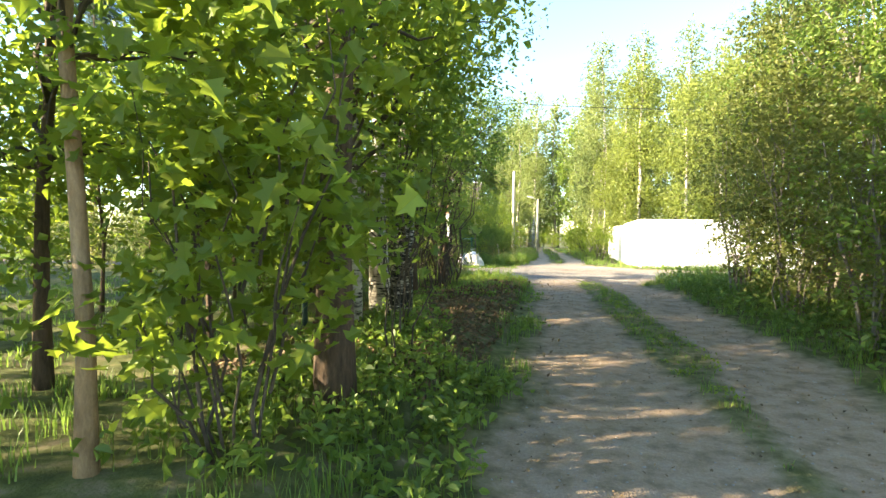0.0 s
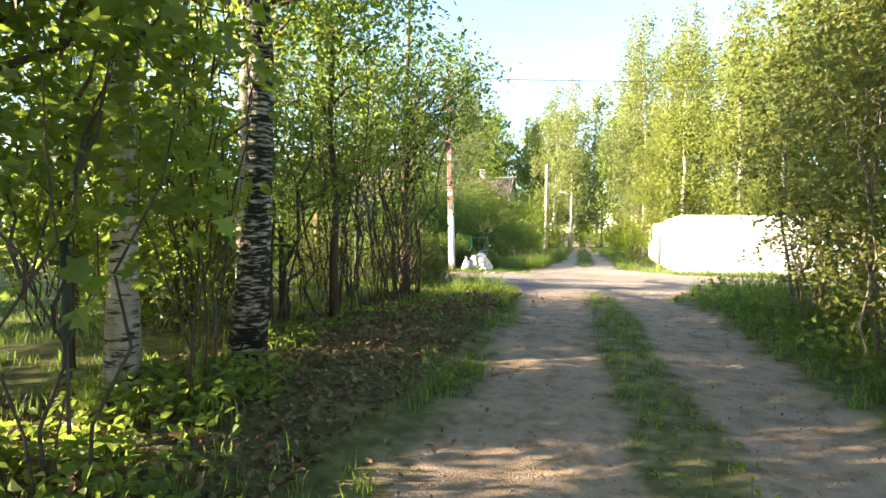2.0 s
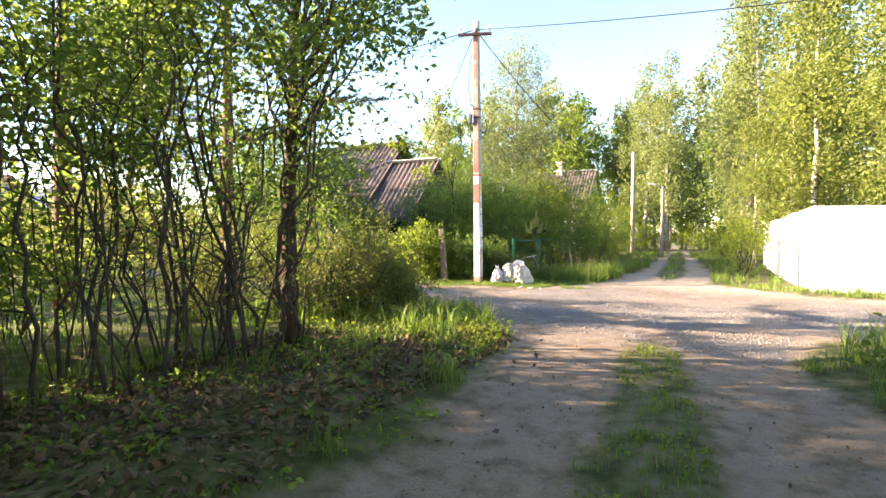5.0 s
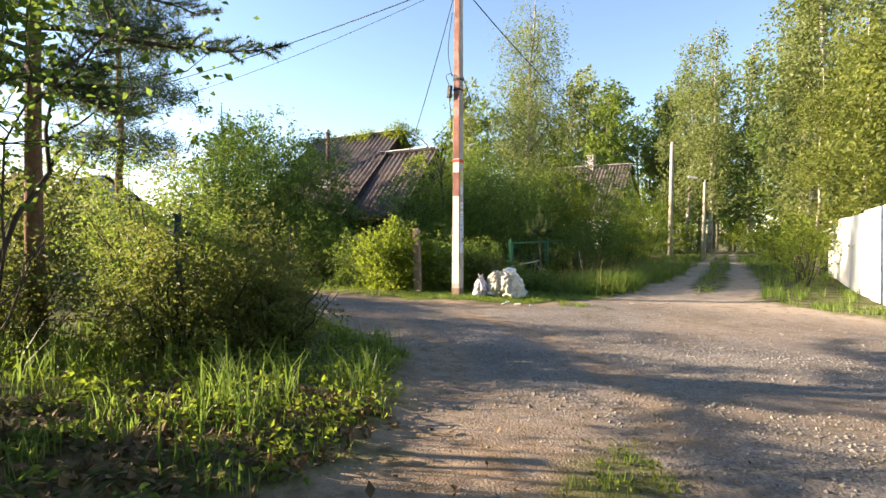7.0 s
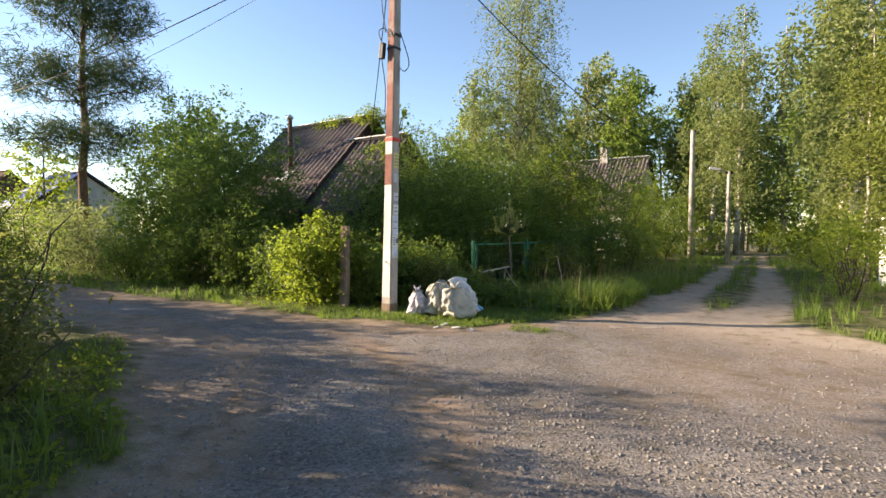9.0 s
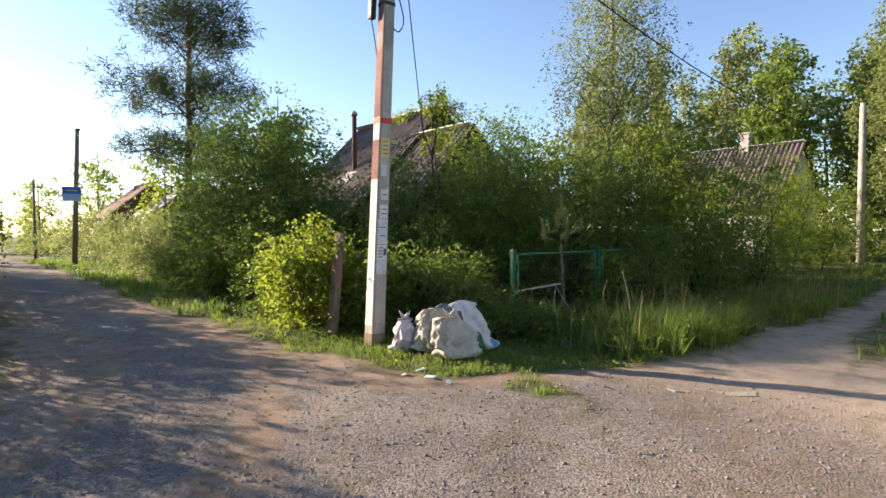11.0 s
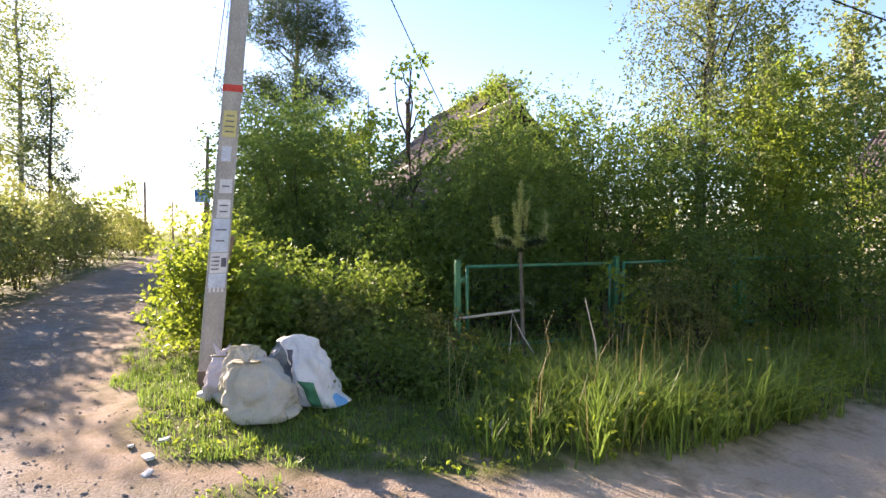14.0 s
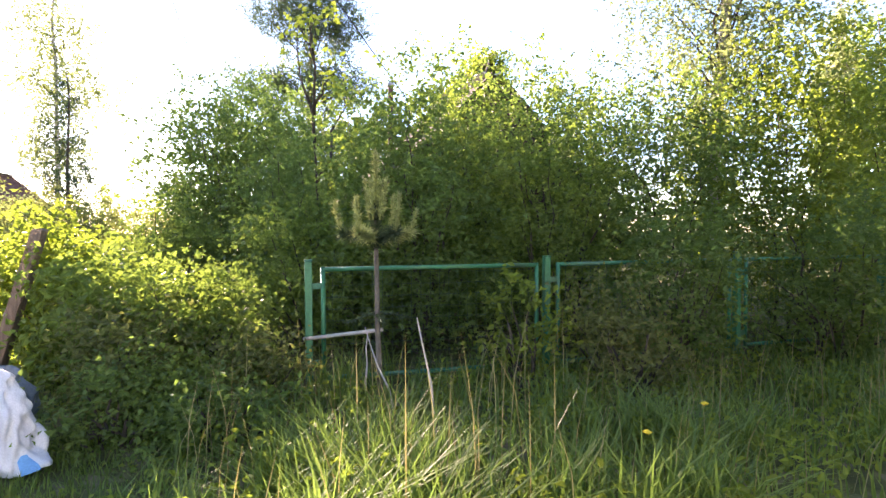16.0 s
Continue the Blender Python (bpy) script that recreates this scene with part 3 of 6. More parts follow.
for i, (sx, sy, h) in enumerate([(-1.9, 6.2, 3.4)]):
    shrub("leafy_shoots", "slender shoots with fresh green leaves beside the lane", "shrub", (sx, sy), 6, h, 0.6, [((0.05, 0, h * 0.84), (0.75, 0.8, h * 0.20), 350), ((0, 0, h * 0.45), (0.5, 0.6, h * 0.14), 120)], M_LEAF_BRIGHT, 0.085, group="lane shoots", stem_r=0.009, up=1.2, aspect=0.75, twig=0.24, per=14)
tree("broadleaf_tree", "tall tree with a stout brown trunk by the lane", "tree", (-1.58, 3.5), 9.0, 0.125, [((0.2, 0.6, 4.4), (1.9, 1.9, 1.5), 2600), ((-0.4, 0.8, 2.9), (1.5, 1.5, 0.6), 1300), ((0.2, 0, 7.2), (1.8, 1.8, 1.8), 2600)], M_LEAF_BRIGHT, 0.10, M_BARK, lean=(-0.3, 0.2), limbs=30, twig=0.3, up=1.0)
tree("thin_tree", "thin dark stem with light green leaves", "tree", (-2.05, 4.65), 5.5, 0.05, [((0, 0, 3.4), (1.3, 1.3, 1.3), 2400)], M_LEAF_BRIGHT, 0.085, M_BARK, limbs=14, twig=0.3)
tree("thin_tree", "thin dark stem leaning on its neighbour", "tree", (-1.95, 4.8), 4.6, 0.032, [((0.2, 0, 3.2), (0.9, 0.9, 1.1), 1300)], M_LEAF_MID, 0.085, M_BARK_TAN, lean=(-0.3, 0.1), limbs=8, twig=0.3)
tree("birch_tree", "pale birch trunk among the lane shrubs", "tree", (-2.52, 6.1), 10.0, 0.10, [((0, 0, 4.4), (1.6, 1.6, 1.9), 3000), ((0.1, 0, 8.0), (1.5, 1.5, 2.0), 2000)], M_LEAF_MID, 0.075, M_BIRCH, limbs=20, hang=0.6)
tree("birch_tree", "old birch with black fissured bark", "tree", (-2.26, 7.12), 11.0, 0.14, [((0.3, 0.5, 4.4), (1.8, 1.9, 1.8), 4600), ((0.1, 0, 8.6), (1.7, 1.7, 2.2), 2000)], M_LEAF_MID, 0.075, M_BIRCH_OLD, limbs=24, hang=0.6)
tree("birch_tree", "grey birch standing close to an older one", "tree", (-2.82, 7.95), 10.5, 0.14, [((0.3, 0.4, 4.5), (1.7, 1.7, 1.8), 4400), ((0.0, 0, 8.5), (1.6, 1.6, 2.0), 2600)], M_LEAF_MID, 0.075, M_BIRCH, lean=(-0.25, 0.2), limbs=20, hang=0.6)
tree("slim_tree", "slim dark stem in the thicket", "tree", (-2.72, 9.55), 6.5, 0.06, [((0, 0.2, 4.4), (1.3, 1.3, 1.6), 2600)], M_LEAF_DEEP, 0.075, M_BARK, limbs=16)
tree("slim_tree", "slim dark tree at the end of the thicket", "tree", (-2.74, 12.1), 6.0, 0.085, [((0.1, 0.1, 3.6), (1.3, 1.3, 1.5), 3000), ((1.0, 0.3, 3.6), (0.8, 0.8, 0.8), 1100)], M_LEAF_DEEP, 0.075, M_BARK, limbs=24, low=0.2)


def thicket_shrub(at, n, height, label, leaf, leaves, lean_x=0.0):
    """A clump of crooked stems, thick and thin, forking into bare twigs below and leafy ones above."""
    ob = thing("hazel_shrub", (at[0], at[1], ground_z(*at)), label, "shrub", "thicket along the lane")
    twigs, spots = [], []
    for i in range(n):
        a = rng.uniform(0, 2 * np.pi)
        root = np.array([math.cos(a), math.sin(a), 0]) * rng.uniform(0.03, 0.42)
        root[2] = -0.1
        h = height * rng.uniform(0.55, 1.05)
        out = rng.uniform(0.05, 0.42) * h * (1.2 if rng.uniform() < 0.22 else 0.9)
        tip = root + [math.cos(a) * out * 0.8 + lean_x * h, math.sin(a) * out, h]
        w = 0.007 + 0.018 * rng.uniform() ** 2.2
        p = bent(root, tip, -0.07 * h * rng.uniform(-0.5, 1.5), 11, 0.017)
        part("stem", mesh_of("stem", *tube(p, np.linspace(w, w * 0.28, 11), 6, 0.05), smooth=True), M_TWIG, ob)
        for j in range(9):
            t = rng.uniform(0.15, 0.97)
            k = min(9, int(t * 10))
            q = p[k] + (p[k + 1] - p[k]) * (t * 10 - k)
            way = unit(rng.normal(size=3) * [1, 1, 0.45] + [0, 0, 0.75])
            end = q + way * rng.uniform(0.3, 1.0) * (1.1 - 0.5 * t)
            tw = bent(q, end, 0.0, 5, 0.06)
            twigs.append(tube(tw, np.linspace(w * 0.42, 0.0022, 5), 4))
            if q[2] > 0.26 * height or rng.uniform() < 0.25:
                spots.append(tw[2:])
    part("twig_rest", mesh_of("twig_rest", *joined(twigs)), M_TWIG, ob)["kind"] = "stuff"
    spots = np.concatenate(spots)
    upper = spots[rng.choice(len(spots), leaves, p=(w8 := np.clip(spots[:, 2], 0.4, None) ** 1.3) / w8.sum())]
    part("crown", mesh_of("crown", *leaf_geo(upper + rng.normal(size=(leaves, 3)) * [0.16, 0.16, 0.13], 0.060, up=0.9, aspect=0.7)), leaf, ob)


for i, (sx, sy, sh, n, lx) in enumerate([(-2.9, 9.9, 4.4, 8, 0), (-2.55, 10.5, 4.9, 9, 0), (-3.0, 11.1, 4.4, 9, -0.05), (-2.45, 11.4, 4.6, 9, 0.03), (-2.75, 11.95, 3.9, 9, 0.0), (-3.7, 10.6, 4.8, 8, 0), (-3.9, 11.8, 4.6, 8, 0), (-3.3, 9.0, 4.4, 6, 0)]):
    thicket_shrub((sx, sy), n, sh, "many-stemmed shrub with crooked bare lower stems", (M_LEAF_DEEP, M_LEAF_MID)[i % 2], 2600 if i != 4 else 1300, lx)
for i, (sx, sy, h, r) in enumerate([(-3.7, 14.1, 1.0, 0.75), (-4.6, 14.7, 1.5, 0.9), (-4.0, 15.2, 1.25, 0.75), (-6.0, 15.4, 1.7, 0.95), (-7.5, 15.6, 1.9, 1.0), (-5.2, 13.1, 1.1, 0.75), (-3.3, 14.9, 0.75, 0.5), (-6.5, 16.0, 1.9, 0.9)]):
    shrub("corner_bush", "ragged olive-green shrub at the road corner", "bush", (sx, sy), 8, h * 1.15, 1.0, [((0, 0, h * 0.58), (r, r, h * 0.42), 4200), ((0.1, 0, h * 0.22), (r * 0.9, r * 0.9, h * 0.22), 1200), ((0.3 * r, -0.2, h * 1.05), (r * 0.4, r * 0.4, h * 0.25), 500)], (M_LEAF_OLIVE, M_LEAF_MID, M_LEAF_OLIVE)[i % 3], 0.052, group="corner bushes", twig=0.19, aspect=0.5, stem_r=0.012)


for sx, sy, h in ((-4.7, 9.5, 1.7), (-5.3, 10.7, 1.3), (-6.4, 8.4, 1.9), (-4.3, 8.0, 1.3)):
    shrub("undergrowth_bush", "shaded leafy bush behind the bare stems", "bush", (sx, sy), 6, h, 0.8, [((0, 0, h * 0.6), (1.05, 1.05, h * 0.42), 2600)], M_LEAF_MID, 0.07, group="undergrowth", twig=0.24, stem_r=0.011)


def pine(at, height, radius, lobes, label, limbs=40, size=0.16, low=0.25):
    return tree("pine_tree", label, "tree", at, height, radius, lobes, M_NEEDLE, size, M_BARK_PINE, limbs=limbs, low=low, aspect=0.10, per=46, twig=0.19, droop=-0.2, up=0.2, limb_r=0.05)


def near_pine(at, height, radius, label, boughs, long):
    """A pine seen from close by: whorled boughs, each with side twigs that carry brushes of needles."""
    ob = thing("pine_tree", (at[0], at[1], ground_z(*at)), label, "tree")
    p = trunk_path(height, (0.1, 0.1), 9, 0.006)
    p[0, 2] -= 0.15
    part("trunk", mesh_of("trunk", *tube(p, radius * np.linspace(1.1, 0.2, 9), 10, 0.03), smooth=True), M_BARK_PINE, ob)
    for i in range(boughs):
        f = (i + 0.5) / boughs
        z = height * (0.25 + 0.72 * f)
        a = i * 2.399 + rng.uniform(-0.3, 0.3)
        out = np.array([math.cos(a), math.sin(a), 0])
        L = long * (1.05 - 0.75 * f) * rng.uniform(0.8, 1.15)
        t = np.linspace(0, 1, 9)[:, None]
        root = np.array([np.interp(z, p[:, 2], p[:, 0]), np.interp(z, p[:, 2], p[:, 1]), z])
        q = root + out * L * t + np.array([0, 0, 1]) * L * (0.10 * t - 0.34 * t * t + 0.32 * t ** 3) + rng.normal(size=(9, 3)) * 0.03 * t
        w = 0.008 + 0.011 * L
        part("bough", mesh_of("bough", *tube(q, np.linspace(w, 0.006, 9), 6), smooth=True), M_BARK, ob)
        side = np.array([-out[1], out[0], 0])
        tw, nv = [], []
        for u in np.arange(0.24, 1.0, 0.085 / max(L, 0.6) * 1.5):
            base = np.array([np.interp(u, t[:, 0], q[:, c]) for c in range(3)])
            for sg in (-1, 1):
                ln = (0.20 + 0.42 * (1 - u)) * rng.uniform(0.6, 1.2)
                end = base + unit(side * sg * rng.uniform(0.7, 1.1) + out * 0.75 + [0, 0, rng.uniform(-0.1, 0.45)]) * ln
                tw.append(tube(bent(base, end, 0, 4, 0.03), np.linspace(0.006, 0.003, 4), 4))
                n = int(140 * ln / 0.35)
                k = rng.uniform(0.2, 1.05, n)[:, None]
                o = base + (end - base) * k
                d = unit(unit(end - base) * 0.75 + rng.normal(size=(n, 3)) * 0.62)
                sd = unit(np.cross(d, rng.normal(size=(n, 3)))) * 0.0042
                nv.append(np.stack([o - sd, o + sd, o + d * rng.uniform(0.055, 0.10, (n, 1))], 1).reshape(-1, 3))
        nv = np.concatenate(nv)
        part("twig_rest", mesh_of("twig_rest", *joined(tw)), M_BARK, ob)["kind"] = "stuff"
        part("needles", mesh_of("needles", nv, None, np.arange(len(nv)).reshape(-1, 3)), M_NEEDLE, ob)["kind"] = "stuff"


near_pine((-7.6, 12.4), 9.0, 0.13, "dark pine with spreading lower boughs near the corner", 32, 2.6)
near_pine((-5.4, 13.6), 9.5, 0.085, "slender pine with long drooping boughs at the corner", 26, 2.6)
pine((-16.5, 3.0), 9.5, 0.16, [((0, 0, 4.0), (2.2, 2.2, 1.2), 3600), ((0, 0, 6.6), (1.8, 1.8, 1.5), 3600)], "dark pine standing in the meadow", size=0.22)
tree("understory_tree", "leafy young tree inside the thicket", "tree", (-4.4, 8.8), 6.5, 0.06, [((0, 0, 4.2), (1.5, 1.5, 1.8), 1500), ((0, 0, 2.3), (1.2, 1.2, 0.6), 900)], M_LEAF_MID, 0.09, M_BARK, limbs=18)
tree("understory_tree", "leafy young tree inside the thicket", "tree", (-5.7, 9.3), 6.0, 0.06, [((0, 0, 4.0), (1.5, 1.5, 1.7), 1400), ((0, 0, 2.2), (1.2, 1.2, 0.6), 800)], M_LEAF_BRIGHT, 0.09, M_BARK, limbs=18)
tree("understory_tree", "leafy young tree behind the lane trees", "tree", (-4.2, 5.4), 6.5, 0.06, [((0, 0, 4.3), (1.6, 1.6, 1.9), 1600), ((0, 0, 2.3), (1.2, 1.2, 0.6), 900)], M_LEAF_MID, 0.09, M_BARK, limbs=18)
tree("understory_tree", "leafy young tree behind the lane trees", "tree", (-4.0, 3.4), 6.0, 0.06, [((0, 0, 4.0), (1.5, 1.5, 1.8), 1600), ((0, 0, 2.0), (1.2, 1.2, 0.8), 1300)], M_LEAF_BRIGHT, 0.09, M_BARK, limbs=16)
tree("understory_tree", "leafy young tree behind the lane trees", "tree", (-4.3, 1.4), 4.6, 0.05, [((0, 0, 2.4), (1.4, 1.3, 1.0), 1900), ((0, 0, 1.5), (1.2, 1.2, 0.6), 600)], M_LEAF_MID, 0.10, M_BARK, limbs=16)
tree("understory_tree", "leafy young tree behind the lane trees", "tree", (-5.9, 4.4), 7.5, 0.07, [((0, 0, 5.0), (1.8, 1.8, 2.1), 1800), ((0, 0, 2.4), (1.5, 1.5, 1.0), 1500)], M_LEAF_BRIGHT, 0.11, M_BARK, limbs=16)
for i, (sx, sy, zc, n) in enumerate([(-3.5, 1.7, 2.0, 3000), (-3.3, 4.5, 2.3, 3400), (-3.7, 6.6, 2.2, 3400), (-4.0, 8.2, 1.9, 3000), (-5.6, 2.6, 2.6, 3600), (-5.3, 6.0, 2.5, 3600), (-5.4, 8.0, 2.3, 3600), (-5.0, 10.0, 2.2, 3600), (-6.9, 6.8, 3.2, 3800), (-7.0, 4.0, 3.4, 3800)]):
    tree("understory_tree", "slender leafy sapling in the shade of the thicket", "tree", (sx, sy), zc + 1.6, 0.032, [((0, 0, zc + 0.1), (1.15, 1.15, 0.8), int(n * 0.62)), ((0.2, 0, zc - 0.9), (0.8, 0.8, 0.4), n // 6)], (M_LEAF_MID, M_LEAF_DEEP, M_LEAF_BRIGHT)[i % 3], 0.085, M_BARK, limbs=14, group="thicket saplings", limb_r=0.014, low=0.2, up=0.9, aspect=0.7)
meadow = tree("meadow_tree", "leafy tree at the back of the meadow, some copies added unseen for shade", "tree", (-23.0, 5.0), 8.0, 0.12, [((0, 0, 5.0), (2.0, 2.0, 2.9), 1500), ((0, 0, 2.2), (1.9, 1.9, 1.6), 900)], M_LEAF_BRIGHT, 0.24, M_BARK_GREY, limbs=12, group="meadow trees", twig=0.4)
# the four at x -9.0 to -8.5 are unseen, added to shade the lane
for k, (sx, sy, s) in enumerate([(-25.5, 1.5, 1.1), (-24.0, -2.5, 1.2), (-27.0, 7.8, 1.0), (-22.0, -7.0, 1.1), (-29.5, 4.5, 1.2), (-13.5, 9.0, 0.36), (-16.5, 10.0, 0.36), (-19.5, 9.0, 0.45), (-9.6, 6.4, 0.5), (-9.0, 3.6, 0.55), (-8.6, 1.0, 0.6), (-8.8, -1.6, 0.65), (-8.5, -4.4, 0.7), (-10.2, 8.6, 0.42), (-6.6, 9.4, 0.33)]):
    copy_thing(meadow, Matrix.Translation((sx, sy, ground_z(sx, sy))) @ Matrix.Rotation(k * 1.3, 4, "Z") @ Matrix.Scale(s, 4))

# ---- right of the lane: tall thicket ----
for i, (sx, sy, h, r) in enumerate([(4.7, 4.4, 6.5, 1.5), (4.3, 6.4, 6.5, 1.5), (4.5, 8.4, 6.8, 1.6), (4.4, 10.4, 6.6, 1.6), (4.6, 12.2, 6.2, 1.5), (6.6, 7.2, 8.0, 1.9), (6.8, 10.5, 8.0, 1.9), (6.2, 14.0, 6.8, 1.7), (5.2, 2.2, 7.0, 1.6)]):
    shrub("bird_cherry", "tall dense leafy shrub with olive-green leaves", "shrub", (sx, sy), 8, h * 0.85, 1.2, [((0, 0, h * 0.66), (r, r, h * 0.36), 10000), ((-0.25, 0, h * 0.28), (r * 0.85, r * 0.85, h * 0.22), 3600)], M_LEAF_MID if i % 3 else M_LEAF_OLIVE, 0.08, M_BARK_GREY, "thicket right of the lane", 0.03, twig=0.28)
for sx, sy, h in ((3.45, 11.8, 4.6), (3.5, 9.6, 4.4), (3.75, 7.4, 4.2)):
    shrub("bird_cherry", "leafy shrub leaning out over the lane verge", "shrub", (sx, sy), 7, h * 0.85, 0.8, [((0, 0, h * 0.62), (0.85, 1.0, h * 0.36), 4600), ((0, 0, h * 0.24), (0.6, 0.8, h * 0.16), 1200)], M_LEAF_OLIVE, 0.075, M_BARK_GREY, "thicket right of the lane", 0.022, twig=0.26)
tree("overhanging_tree", "leafy tree with boughs reaching over the lane verge", "tree", (4.9, 14.2), 7.5, 0.09, [((-1.2, -0.6, 4.3), (1.2, 1.2, 1.0), 4200), ((0, 0, 5.6), (1.5, 1.5, 1.6), 5200)], M_LEAF_YELLOW, 0.08, M_BARK_GREY, limbs=22)


def board_fence():
    ob = thing("board_fence", (5.7, 5.0, 0.0), "old red-brown board fence behind the thicket", "fence")
    me = bm_mesh("board", box((0.025, 0.13, 1.7), (0, 0, 0.9), (0, 0, 0), 0.004))
    me.materials.append(M_BARK_PINE)
    for k in range(62):
        part("board", me, M_BARK_PINE, ob).matrix_basis = pose(rng.normal() * 0.004, 0.145 * k, rng.normal() * 0.015, 0, 0, 0)
    for z in (0.5, 1.4):
        part("rail", bm_mesh("rail", box((0.05, 9.0, 0.07), (0.045, 4.45, z), (0, 0, 0), 0.005)), M_BARK_PINE, ob)


board_fence()


# ---- the corner across the road: pole, sacks, fence, bushes, house ----
def utility_pole():
    ob = thing("utility_pole", (-4.46, 20.62, ground_z(-4.46, 20.62)), "concrete power pole with faded red and white paint and pasted notices", "utility pole")
    H, base, tip = 6.95, 0.185, 0.140
    lean = Vector((-0.055, 0.092))

    def wide(z):
        return base + (tip - base) * z / H

    def slab(z0, z1, grow, sx=1.0, sy=1.0):
        bm = bmesh.new()
        bmesh.ops.create_cube(bm, size=1.0)
        for v in bm.verts:
            z = z0 if v.co.z < 0 else z1
            w = wide(z) + grow
            v.co = Vector((v.co.x * w * sx + lean.x * z, v.co.y * w * sy + lean.y * z, z))
        bmesh.ops.bevel(bm, geom=[e for e in bm.edges if abs(e.verts[0].co.z - e.verts[1].co.z) > 0.01], offset=0.012, segments=2, affect="EDGES")
        return bm
    part("shaft", bm_mesh("shaft", slab(-0.3, H, 0)), M_CONCRETE, ob)
    # collar takes a darker material than the shaft to paint in its shade
    part("foot_collar", bm_mesh("foot_collar", slab(-0.2, 0.16, 0.008)), M_WOOD_GREY, ob, "plinth band at the ground, coloured darker for the shade on it")

    def face(z0, z1, side, inset=0.0, width=1.0, thick=0.003):
        """A thin coat on the face towards -y ('s') or +x ('e')."""
        bm = bmesh.new()
        bmesh.ops.create_cube(bm, size=1.0)
        for v in bm.verts:
            z = z0 if v.co.z < 0 else z1
            w = wide(z)
            if side == "s":
                v.co = Vector((v.co.x * (w - 0.03) * width + inset * w + lean.x * z, -w / 2 - thick / 2 + v.co.y * thick + lean.y * z, z))
            else:
                v.co = Vector((w / 2 + thick / 2 + v.co.x * thick + lean.x * z, v.co.y * (w - 0.03) * width + inset * w + lean.y * z, z))
        return bm
    part("whitewash", bm_mesh("whitewash", face(0.26, 2.05, "s")), M_WHITEWASH, ob, "flaking white paint")
    part("red_paint", bm_mesh("red_paint", face(2.06, 2.55, "s")), M_RED, ob, "faded red paint")
    part("whitewash", bm_mesh("whitewash_upper", face(2.56, 2.84, "s")), M_WHITEWASH, ob, "flaking white paint")
    part("red_paint", bm_mesh("red_paint_upper", face(2.85, 6.7, "s")), M_RED, ob, "faded red paint")
    part("red_tape", bm_mesh("red_tape", slab(2.765, 2.83, 0.010)), M_REDTAPE, ob, "red tape wound round")

    def notice(z0, z1, material, inset=0.0, width=0.95, rows=0, picture=False):
        nt = part("notice", bm_mesh("notice", face(z0, z1, "e", inset, width, 0.003)), material, ob, "torn paper notice")
        for i in range(rows):
            z = z1 - (i + 1) * (z1 - z0) / (rows + 1)
            part("print_line", bm_mesh("print_line", face(z - 0.006, z + 0.006, "e", inset - (0.16 if picture else 0.0), width * (0.45 if picture else rng.uniform(0.5, 0.8)), 0.0055)), M_INK, nt)
        if picture:
            part("print_block", bm_mesh("print_block", face(z0 + (z1 - z0) * 0.3, z1 - (z1 - z0) * 0.25, "e", inset + 0.24, width * 0.3, 0.0055)), M_INK, nt)
    notice(0.92, 1.05, M_PAPER_BLUE, 0, 0.98)
    notice(1.055, 1.24, M_PAPER, 0.02, 0.98, 4, True)
    notice(1.25, 1.56, M_PAPER_BLUE, 0, 1.0, 2)
    notice(1.57, 1.74, M_PAPER, 0.05, 0.8, 2)
    notice(1.80, 1.93, M_PAPER, 0.06, 0.75, 1)
    notice(2.10, 2.24, M_PAPER_BLUE, -0.05, 0.6)
    notice(2.33, 2.58, M_PAPER_YELLOW, 0.0, 0.85, 4)
    for i in range(4):
        part("torn_strip", bm_mesh("torn_strip", face(0.88, 0.92, "e", -0.3 + 0.2 * i, 0.13)), M_PAPER, ob)

    def at(z, dx=0.0, dy=0.0):
        return (lean.x * z + dx, lean.y * z + dy, z)
    part("clamp", bm_mesh("clamp", slab(4.52, 4.57, 0.016)), M_BLACK, ob)
    part("clamp", bm_mesh("clamp", slab(4.30, 4.34, 0.014)), M_BLACK, ob)
    box_at = at(4.28, -0.14, -0.13)
    part("junction_box", bm_mesh("junction_box", box((0.09, 0.08, 0.26), box_at, (0, 6, 0), 0.015)), M_BLACK, ob, "black cable joint box")
    for pts in ([at(4.4, -0.14, -0.13), at(4.62, -0.22, -0.14), at(4.66, -0.10, -0.12), at(4.5, 0.0, -0.12)],
                [at(4.15, -0.15, -0.13), at(3.7, -0.16, -0.02), at(3.3, -0.22, 0.05)],
                [at(4.6, 0.09, 0.05), at(4.1, 0.24, 0.1), at(3.95, 0.16, 0.1), at(4.0, 0.08, 0.06)],
                [at(4.6, -0.1, -0.1), at(5.2, -0.2, -0.1), at(6.0, -0.1, -0.1)]):
        part("cable_loop", mesh_of("cable_loop", *tube(smooth_line(pts), 0.008, 6), smooth=True), M_CABLE, ob)
    arm = part("crossarm", bm_mesh("crossarm", box((0.9, 0.07, 0.07), at(6.55, 0, -0.11), (0, 0, 20), 0.008)), M_RUST, ob)
    for k in (-0.38, 0.0, 0.38):
        c = at(6.68, k * math.cos(radians(20)), -0.11 + k * math.sin(radians(20)))
        part("insulator", mesh_of("insulator", *tube([(c[0], c[1], c[2] - 0.1), c, (c[0], c[1], c[2] + 0.02), (c[0], c[1], c[2] + 0.1)], (0.012, 0.03, 0.045, 0.025), 8), smooth=True), M_SACK_WHITE, arm)


